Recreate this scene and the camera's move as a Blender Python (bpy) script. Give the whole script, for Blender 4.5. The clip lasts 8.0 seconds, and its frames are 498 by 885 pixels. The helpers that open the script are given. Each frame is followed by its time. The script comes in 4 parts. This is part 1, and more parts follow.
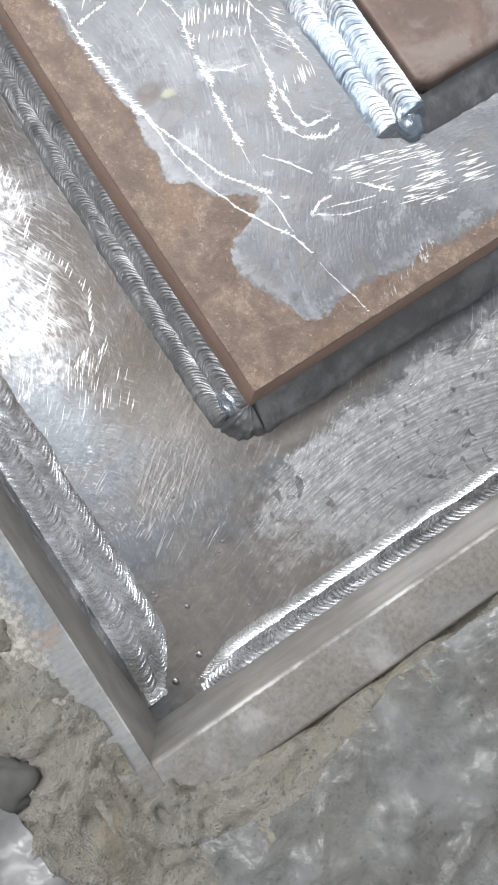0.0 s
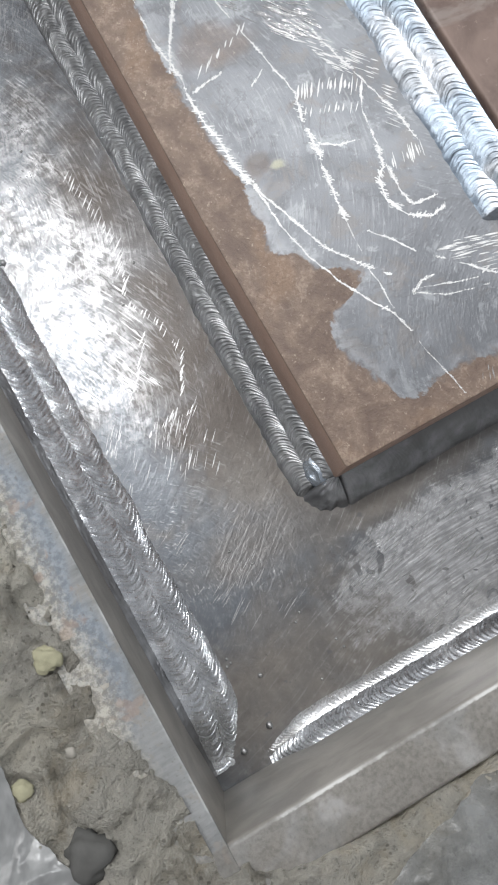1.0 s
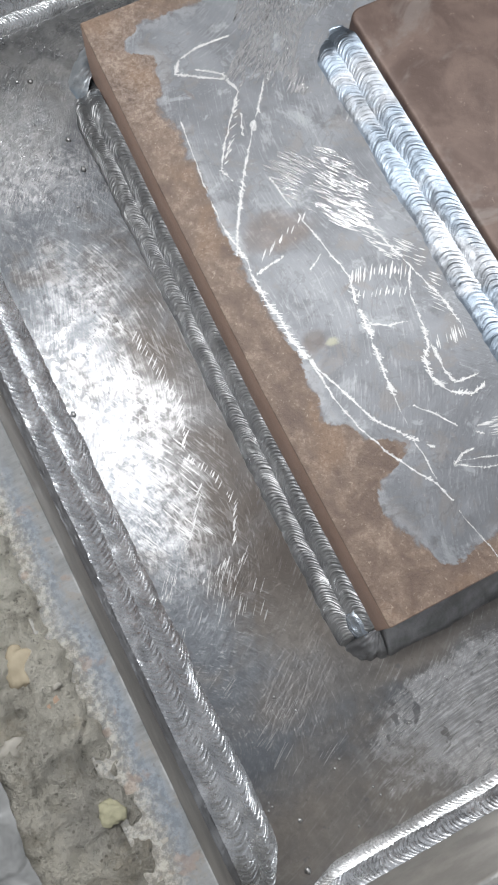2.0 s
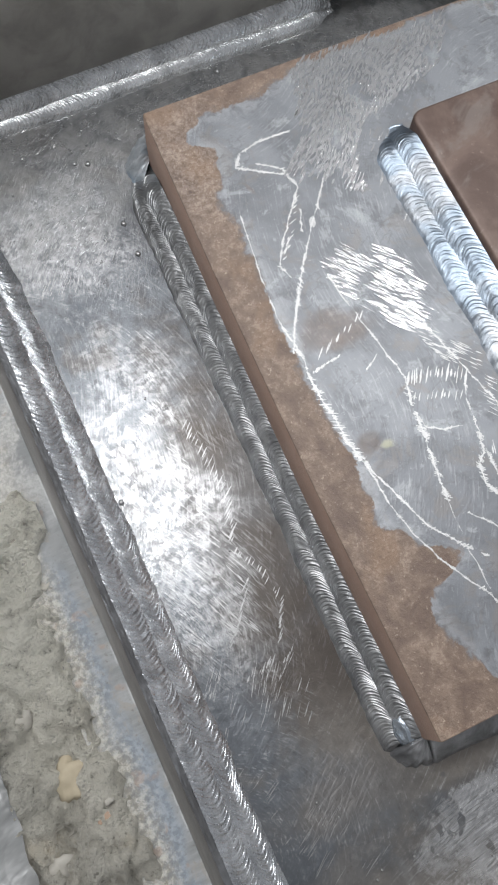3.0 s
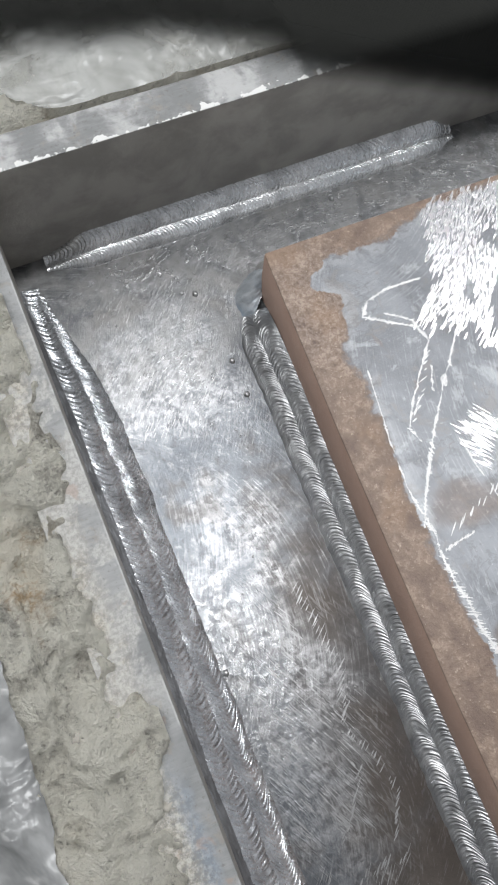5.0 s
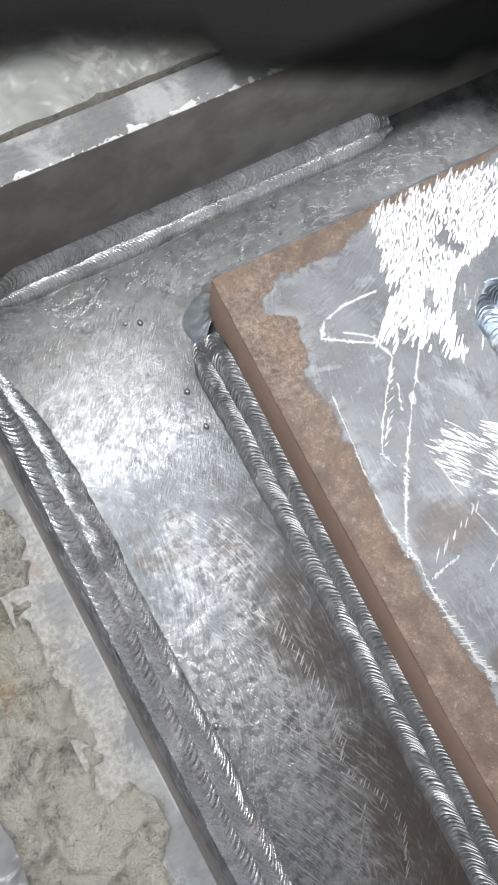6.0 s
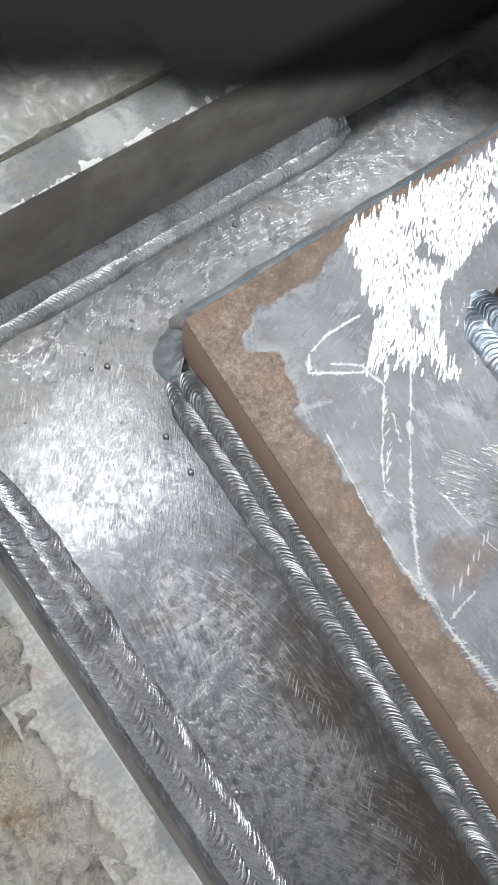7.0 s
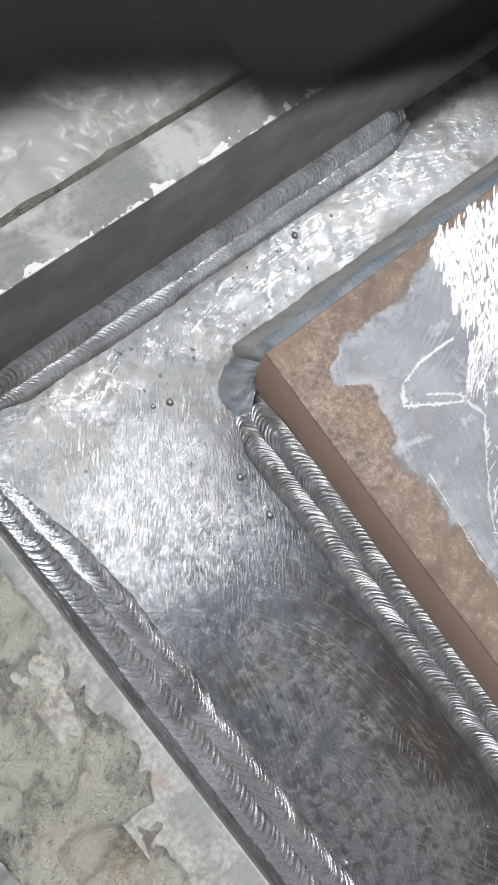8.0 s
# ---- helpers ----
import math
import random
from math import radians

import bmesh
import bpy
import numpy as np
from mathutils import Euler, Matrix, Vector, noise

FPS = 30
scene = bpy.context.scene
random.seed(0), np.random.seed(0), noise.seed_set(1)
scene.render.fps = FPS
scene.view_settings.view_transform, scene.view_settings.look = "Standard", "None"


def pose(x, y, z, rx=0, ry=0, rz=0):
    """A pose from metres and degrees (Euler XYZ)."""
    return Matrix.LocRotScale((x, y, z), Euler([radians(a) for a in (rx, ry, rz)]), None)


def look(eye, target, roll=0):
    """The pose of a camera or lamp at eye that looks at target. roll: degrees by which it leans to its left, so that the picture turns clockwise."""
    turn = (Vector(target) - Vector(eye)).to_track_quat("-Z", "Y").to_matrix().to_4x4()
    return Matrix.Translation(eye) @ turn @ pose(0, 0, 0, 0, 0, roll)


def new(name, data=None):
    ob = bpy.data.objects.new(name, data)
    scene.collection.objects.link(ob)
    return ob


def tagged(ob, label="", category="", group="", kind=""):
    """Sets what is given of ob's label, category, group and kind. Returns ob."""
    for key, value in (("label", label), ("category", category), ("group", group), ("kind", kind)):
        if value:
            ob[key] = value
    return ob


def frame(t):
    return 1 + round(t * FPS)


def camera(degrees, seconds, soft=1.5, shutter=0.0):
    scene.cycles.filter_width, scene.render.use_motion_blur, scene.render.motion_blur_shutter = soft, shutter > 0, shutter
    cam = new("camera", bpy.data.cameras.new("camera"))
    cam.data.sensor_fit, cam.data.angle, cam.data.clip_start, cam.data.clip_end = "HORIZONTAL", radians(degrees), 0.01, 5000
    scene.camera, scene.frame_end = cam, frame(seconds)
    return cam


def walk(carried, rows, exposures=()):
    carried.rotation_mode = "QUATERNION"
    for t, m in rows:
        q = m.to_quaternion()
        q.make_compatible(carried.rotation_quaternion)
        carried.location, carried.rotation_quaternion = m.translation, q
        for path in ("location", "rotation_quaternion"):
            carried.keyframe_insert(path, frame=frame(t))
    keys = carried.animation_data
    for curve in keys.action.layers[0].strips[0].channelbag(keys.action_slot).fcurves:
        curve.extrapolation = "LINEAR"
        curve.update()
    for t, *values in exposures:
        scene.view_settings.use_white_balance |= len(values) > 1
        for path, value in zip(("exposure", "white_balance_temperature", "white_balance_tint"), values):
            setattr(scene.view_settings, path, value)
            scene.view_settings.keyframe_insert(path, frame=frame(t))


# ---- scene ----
cam = camera(31.66, 8.0, soft=2.1)
PATH = [
    (0, (-0.04535, -0.03344, 0.29301), (0.00193, -0.00553, -0.05266), 26.40),
    (0.5, (-0.05617, -0.02180, 0.29606), (-0.01004, 0.01605, -0.04881), 19.62),
    (1, (-0.05342, -0.01409, 0.29277), (-0.01163, 0.03145, -0.05173), 13.57),
    (1.5, (-0.05458, 0.00121, 0.30456), (-0.00832, 0.05624, -0.03798), 12.23),
    (1.7, (-0.05476, 0.00530, 0.31199), (-0.00624, 0.06879, -0.02877), 10.02),
    (2.8, (-0.06161, 0.03885, 0.32570), (-0.00594, 0.11922, -0.01037), 9.86),
    (3, (-0.06172, 0.04280, 0.32396), (-0.00653, 0.12557, -0.01161), 9.17),
    (3.5, (-0.06527, 0.05628, 0.32151), (-0.01088, 0.14477, -0.01272), 7.77),
    (4, (-0.06877, 0.07193, 0.31963), (-0.01437, 0.16356, -0.01375), 7.72),
    (4.5, (-0.07636, 0.08995, 0.31634), (-0.02008, 0.18297, -0.01634), 9.01),
    (4.7, (-0.07747, 0.09822, 0.31525), (-0.02108, 0.19140, -0.01737), 9.39),
    (5.8, (-0.06958, 0.12990, 0.30972), (-0.00441, 0.21118, -0.02441), 13.03),
    (6, (-0.06876, 0.13797, 0.30591), (0.00107, 0.20779, -0.02987), 16.85),
    (6.5, (-0.06542, 0.15871, 0.30732), (0.01404, 0.21477, -0.02890), 21.59),
    (7, (-0.06675, 0.17299, 0.29256), (0.01780, 0.21737, -0.04416), 28.00),
    (7.5, (-0.07104, 0.19698, 0.27386), (0.01651, 0.22630, -0.06375), 35.19),
    (8, (-0.07880, 0.21942, 0.26699), (0.01209, 0.24030, -0.07036), 39.41),
]
walk(cam, [(t, look(eye, target, roll)) for t, eye, target, roll in PATH], [(0.0, 0.24), (1.0, -0.03), (1.7, -0.03), (3.0, -0.12), (4.5, -0.03), (6.0, 0.04), (6.5, 0.04), (7.0, -0.06), (7.5, -0.08), (8.0, 0.02)])

# ---------------------------------------------------------------- light
world = bpy.data.worlds.new("world")
scene.world = world
world.use_nodes = True
sky = world.node_tree.nodes.new("ShaderNodeTexSky")
sky.sky_type, sky.sun_disc = "NISHITA", False
sky.sun_elevation, sky.sun_rotation, sky.dust_density = radians(60), radians(-20), 1.0
haze = world.node_tree.nodes.new("ShaderNodeHueSaturation")  # a veiled, nearly white sky
haze.inputs["Saturation"].default_value = 0.12
world.node_tree.links.new(sky.outputs[0], haze.inputs["Color"])
world.node_tree.links.new(haze.outputs[0], world.node_tree.nodes["Background"].inputs[0])
world.node_tree.nodes["Background"].inputs[1].default_value = 0.125


def area_lamp(name, place, aim, wide, deep, watts, colour):
    data = bpy.data.lights.new(name, "AREA")
    data.shape, data.size, data.size_y, data.energy, data.color = "RECTANGLE", wide, deep, watts, colour
    ob = new(name, data)
    ob.matrix_world = look(place, aim)
    return ob


sun = bpy.data.lights.new("sun", "SUN")
sun.energy, sun.angle, sun.color = 1.35, radians(40), (1.0, 0.99, 0.97)
new("sun", sun).matrix_world = look((0, 0, 0), (0.34, -0.36, -0.87))

area_lamp("overhead_lamp", (-0.02, 0.395, 1.0), (-0.02, 0.15, 0), 0.09, 0.09, 3.2, (0.97, 0.99, 1.0))
area_lamp("overhead_lamp", (0.58, 0.40, 1.0), (0.1, 0.15, 0), 0.15, 0.10, 3.6, (0.97, 0.99, 1.0))

# ---------------------------------------------------------------- material tools


class Nodes:
    """Short names for the nodes of one material."""

    def __init__(self, name):
        self.mat = bpy.data.materials.new(name)
        self.mat.use_nodes = True
        self.tree = self.mat.node_tree
        self.bsdf = self.tree.nodes["Principled BSDF"]
        self.pos = self.tree.nodes.new("ShaderNodeTexCoord").outputs["Object"]
        self.axes = None

    def put(self, socket, value):
        if isinstance(value, bpy.types.NodeSocket):
            self.tree.links.new(value, socket)
        elif isinstance(value, (tuple, list)) and len(value) == 3 and socket.type == "RGBA":
            socket.default_value = (*value, 1)
        else:
            socket.default_value = value

    def math(self, op, a, b=0.0, clamp=False):
        n = self.tree.nodes.new("ShaderNodeMath")
        n.operation, n.use_clamp = op, clamp
        self.put(n.inputs[0], a)
        self.put(n.inputs[1], b)
        return n.outputs[0]

    def add(self, a, b):
        return self.math("ADD", a, b)

    def sub(self, a, b):
        return self.math("SUBTRACT", a, b)

    def mul(self, a, b):
        return self.math("MULTIPLY", a, b)

    def top(self, a, b):
        return self.math("MAXIMUM", a, b)

    def low(self, a, b):
        return self.math("MINIMUM", a, b)

    def xyz(self):
        if self.axes is None:
            n = self.tree.nodes.new("ShaderNodeSeparateXYZ")
            self.put(n.inputs[0], self.pos)
            self.axes = n.outputs
        return self.axes

    def step(self, value, lo, hi, out_lo=0.0, out_hi=1.0):
        n = self.tree.nodes.new("ShaderNodeMapRange")
        n.interpolation_type = "SMOOTHSTEP"
        for k, v in enumerate((value, lo, hi, out_lo, out_hi)):
            self.put(n.inputs[k], v)
        return n.outputs[0]

    def mix(self, fac, a, b):
        n = self.tree.nodes.new("ShaderNodeMix")
        n.data_type = "RGBA"
        self.put(n.inputs[0], fac)
        self.put(n.inputs[6], a)
        self.put(n.inputs[7], b)
        return n.outputs[2]

    def lerp(self, fac, a, b):
        n = self.tree.nodes.new("ShaderNodeMix")
        n.data_type = "FLOAT"
        self.put(n.inputs[0], fac)
        self.put(n.inputs[2], a)
        self.put(n.inputs[3], b)
        return n.outputs[0]

    def turned(self, degrees, scale):
        n = self.tree.nodes.new("ShaderNodeMapping")
        n.vector_type = "TEXTURE"
        n.inputs["Rotation"].default_value = (0, 0, radians(degrees))
        n.inputs["Scale"].default_value = [1 / v for v in scale]
        self.put(n.inputs[0], self.pos)
        return n.outputs[0]

    def noise(self, scale, detail=3.0, rough=0.55, warp=0.0, vec=None, shift=0.0):
        n = self.tree.nodes.new("ShaderNodeTexNoise")
        n.noise_dimensions = "4D"
        self.put(n.inputs["Vector"], vec or self.pos)
        for key, v in (("W", shift), ("Scale", scale), ("Detail", detail), ("Roughness", rough), ("Distortion", warp)):
            n.inputs[key].default_value = v
        return n.outputs[0]

    def cells(self, scale, feature="F1"):
        n = self.tree.nodes.new("ShaderNodeTexVoronoi")
        n.feature = feature
        self.put(n.inputs["Vector"], self.pos)
        n.inputs["Scale"].default_value = scale
        return n.outputs["Distance"]

    def spot(self, x, y, rx, ry, wobble=None, amount=0.0, soft=0.35):
        """1 inside an uneven ellipse of the plan, 0 outside."""
        ax = self.xyz()
        dx = self.math("DIVIDE", self.sub(ax[0], x), rx)
        dy = self.math("DIVIDE", self.sub(ax[1], y), ry)
        d = self.math("SQRT", self.add(self.mul(dx, dx), self.mul(dy, dy)))
        if wobble is not None:
            d = self.add(d, self.mul(self.sub(wobble, 0.5), amount))
        return self.step(d, 1 - soft, 1 + soft, 1.0, 0.0)

    def curve(self, value, lo, hi, rows):
        """A smooth curve through rows of (value, result), between lo and hi."""
        n = self.tree.nodes.new("ShaderNodeFloatCurve")
        line = n.mapping.curves[0]
        top = max(r for _, r in rows)
        for k, (v, r) in enumerate(rows):
            spot = ((v - lo) / (hi - lo), r / top)
            if k < 2:
                line.points[k].location = spot
            else:
                line.points.new(*spot)
        n.mapping.update()
        n.inputs["Factor"].default_value = 1.0
        self.put(n.inputs["Value"], self.math("DIVIDE", self.sub(value, lo), hi - lo))
        return self.mul(n.outputs[0], top)

    def bump(self, height, strength=0.3, distance=0.001, under=None):
        n = self.tree.nodes.new("ShaderNodeBump")
        n.inputs["Strength"].default_value = strength
        n.inputs["Distance"].default_value = distance
        self.put(n.inputs["Height"], height)
        if under is not None:
            self.put(n.inputs["Normal"], under)
        return n.outputs[0]

    def done(self, colour, rough, metal=0.0, normal=None, **more):
        self.put(self.bsdf.inputs["Base Color"], colour)
        self.put(self.bsdf.inputs["Roughness"], rough)
        self.put(self.bsdf.inputs["Metallic"], metal)
        if normal is not None:
            self.put(self.bsdf.inputs["Normal"], normal)
        for key, v in more.items():
            self.put(self.bsdf.inputs[key.replace("_", " ")], v)
        return self.mat


# ---------------------------------------------------------------- materials


def hatch(m, angle, seed, gate=26.0, share=0.5, wide=900, long=75):
    """Patches of short parallel grinder strokes: 0 to 1."""
    line = m.noise(1.0, 2.0, 0.55, 0.0, m.turned(angle, (wide, long, 50)), shift=seed)
    patch = m.noise(gate, 3.0, 0.6, 0.5, shift=seed + 20)
    return m.mul(m.step(line, 0.50, 0.60), m.step(patch, share, share + 0.07))


def swirl(m, x, y, wide=1300, long=9.0, seed=0.0):
    """Arcs left by a turning disc round a point of the plan: 0 to 1."""
    ax = m.xyz()
    dx, dy = m.sub(ax[0], x), m.sub(ax[1], y)
    r = m.math("SQRT", m.add(m.mul(dx, dx), m.mul(dy, dy)))
    polar = m.tree.nodes.new("ShaderNodeCombineXYZ")
    m.put(polar.inputs[0], m.mul(r, wide))
    m.put(polar.inputs[1], m.mul(m.math("ARCTAN2", dy, dx), long))
    return m.noise(1.0, 2.5, 0.6, 0.0, polar.outputs[0], shift=seed)


def swirls(m, first, *others):
    """Discs' arcs, each in its own stretch: (x, y, and the stretch's middle and half sizes)."""
    ragged = m.noise(40, 4, 0.6, 0.5, shift=17.0)
    out = swirl(m, *first)
    for k, (x, y, sx, sy, rx, ry) in enumerate(others):
        out = m.lerp(m.spot(sx, sy, rx, ry, ragged, 1.8, 0.6), out, swirl(m, x, y, seed=k + 1.0))
    return out


def floor_plate_steel():
    m = Nodes("ground_floor_steel")
    big = m.noise(24, 4, 0.6, 0.6)
    mid = m.noise(85, 6, 0.68, 0.5, shift=1.0)
    speck = m.noise(260, 6, 0.74, 0.4, shift=2.0)
    fine = m.noise(900, 3, 0.7, shift=3.0)
    scratch = swirls(m, (-0.12, 0.14), (-0.085, 0.065, -0.045, 0.065, 0.035, 0.035), (-0.075, -0.01, -0.045, -0.005, 0.035, 0.035), (0.03, -0.19, 0.06, -0.045, 0.09, 0.025), (-0.02, 0.20, -0.045, 0.235, 0.035, 0.035), (0.04, 0.12, 0.05, 0.275, 0.10, 0.02), (-0.14, 0.19, -0.06, 0.17, 0.02, 0.03))
    # stretches worked over with the grinder
    region = m.spot(0.056, -0.044, 0.072, 0.021, mid, 1.5, 0.12)
    for x, y, rx, ry, part_of in ((-0.054, 0.070, 0.020, 0.026, 0.45), (-0.050, 0.128, 0.020, 0.036, 0.65), (-0.046, 0.170, 0.020, 0.026, 0.4), (-0.044, 0.236, 0.026, 0.030, 0.5), (0.05, 0.278, 0.10, 0.010, 0.9), (0.15, 0.275, 0.05, 0.012, 0.8)):
        region = m.top(region, m.mul(m.spot(x, y, rx, ry, m.add(m.mul(m.sub(mid, 0.5), 1.0), big), 3.4, 0.5), part_of))
    worn = m.step(m.add(m.mul(speck, 0.75), m.add(m.mul(mid, 0.25), m.mul(scratch, 0.30))), 0.54, 0.74)
    shine = m.mul(region, m.lerp(worn, 0.15, 1.0))
    islands = m.step(m.noise(140, 4, 0.62, 0.9, shift=5.0), 0.60, 0.64)
    shine = m.mul(shine, m.sub(1.0, m.mul(islands, 0.8)))
    shine = m.mul(shine, m.step(m.add(m.xyz()[0], m.mul(m.sub(mid, 0.5), 0.02)), -0.030, -0.020, 1.0, 0.72))
    strokes = m.mul(m.step(scratch, 0.54, 0.64), m.step(m.noise(26, 4, 0.62, 0.6, shift=21.0), 0.48, 0.58))
    quiet = m.top(m.spot(-0.020, 0.06, 0.020, 0.08, mid, 1.0, 0.4), m.spot(-0.040, -0.055, 0.04, 0.016, mid, 1.0, 0.4))
    strokes = m.mul(m.mul(strokes, m.sub(1.0, m.mul(quiet, 0.75))), m.step(speck, 0.42, 0.66, 0.0, 0.75))
    shine = m.top(shine, strokes)
    far_end = m.spot(-0.030, 0.242, 0.046, 0.046, mid, 1.4, 0.5)
    flecks = m.mul(m.top(hatch(m, -38, 51.0, 44.0, 0.44, 1150, 220), m.mul(hatch(m, -24, 52.0, 30.0, 0.50, 1250, 200), 0.8)), far_end)
    flecks = m.top(flecks, m.mul(hatch(m, 25, 53.0, 40.0, 0.46, 850, 130), m.spot(-0.046, 0.100, 0.028, 0.055, mid, 1.4, 0.5)))
    flecks = m.top(flecks, m.mul(hatch(m, -50, 54.0, 32.0, 0.50, 900, 110), m.mul(m.spot(-0.045, 0.015, 0.035, 0.045, mid, 1.4, 0.5), 0.4)))
    shine = m.top(shine, m.mul(flecks, 0.28))
    plot = m.mul(m.spot(0.058, -0.041, 0.076, 0.023, m.add(m.mul(m.sub(scratch, 0.5), 0.6), m.noise(48, 4, 0.62, 0.5, shift=44.0)), 1.7, 0.14), m.sub(1.0, m.mul(islands, 0.85)))
    plot = m.mul(m.mul(plot, m.step(m.xyz()[0], -0.026, -0.019)), m.lerp(worn, 0.6, 1.0))
    shine = m.top(shine, plot)
    brown = m.top(m.spot(-0.019, 0.070, 0.026, 0.100, mid, 1.6, 0.4), m.spot(-0.040, -0.052, 0.050, 0.020, mid, 1.3, 0.5))
    brown = m.top(brown, m.spot(0.010, -0.006, 0.06, 0.014, mid, 1.0, 0.4))
    brown = m.top(brown, m.mul(m.step(m.noise(36, 4, 0.6, 0.5, shift=11.0), 0.50, 0.62), 0.6))
    brown = m.mul(brown, m.step(big, 0.3, 0.6, 0.6, 1.0))
    smoky = m.top(m.spot(-0.044, 0.002, 0.030, 0.036, mid, 1.4, 0.5), m.spot(-0.034, 0.092, 0.026, 0.045, mid, 1.4, 0.5))
    smoky = m.top(smoky, m.spot(-0.03, 0.25, 0.03, 0.012, mid, 1.4, 0.5))
    scale = m.mix(m.step(mid, 0.35, 0.65), (0.062, 0.068, 0.078), (0.122, 0.13, 0.142))
    scale = m.mix(m.mul(m.step(speck, 0.52, 0.70), 0.8), scale, (0.235, 0.24, 0.25))
    scale = m.mix(m.step(speck, 0.45, 0.34), scale, (0.075, 0.077, 0.082))
    scale = m.mix(m.mul(smoky, 0.7), scale, m.mix(speck, (0.075, 0.083, 0.095), (0.19, 0.203, 0.222)))
    scale = m.mix(m.mul(brown, 0.95), scale, m.mix(speck, m.mix(m.step(m.xyz()[1], 0.0, 0.04), (0.085, 0.076, 0.068), (0.034, 0.028, 0.024)), m.mix(m.step(m.xyz()[1], 0.0, 0.04), (0.23, 0.21, 0.19), (0.088, 0.072, 0.061))))
    bare = m.mix(scratch, (0.34, 0.34, 0.348), (0.58, 0.58, 0.585))
    scale = m.mix(m.mul(m.step(scratch, 0.52, 0.66), 0.22), scale, (0.30, 0.305, 0.31))
    bare = m.mix(plot, bare, m.mix(m.step(scratch, 0.4, 0.6), (0.50, 0.50, 0.505), (0.76, 0.76, 0.76)))
    colour = m.mix(shine, scale, bare)
    colour = m.mix(m.mul(m.step(fine, 0.61, 0.70), 0.55), colour, (0.07, 0.065, 0.06))
    colour = m.mix(m.mul(m.step(m.noise(190, 3, 0.5, 0.3, shift=71.0), 0.66, 0.70), 0.6), colour, (0.10, 0.10, 0.105))
    # far end painted paler and less metallic, in place of light missing there
    lightened = m.mul(m.mul(m.step(m.xyz()[1], 0.205, 0.262), m.sub(1.0, shine)), m.step(mid, 0.35, 0.65, 0.15, 0.7))
    colour = m.mix(lightened, colour, m.mix(speck, (0.16, 0.157, 0.152), (0.36, 0.355, 0.345)))
    rough = m.add(m.lerp(shine, 0.33, 0.19), m.mul(m.sub(speck, 0.5), 0.2))
    rough = m.add(rough, m.mul(brown, 0.03))
    metal = m.mul(m.lerp(shine, m.lerp(brown, 0.75, 0.5), 0.95), m.sub(1.0, m.mul(lightened, 0.8)))
    height = m.add(m.mul(scratch, m.lerp(shine, 0.25, 0.5)), m.add(m.mul(fine, 0.35), m.mul(speck, 1.2)))
    n = m.bump(m.add(m.add(height, m.mul(mid, 1.2)), m.mul(flecks, 0.5)), 0.4, 0.0003)
    return m.done(colour, rough, metal, n)


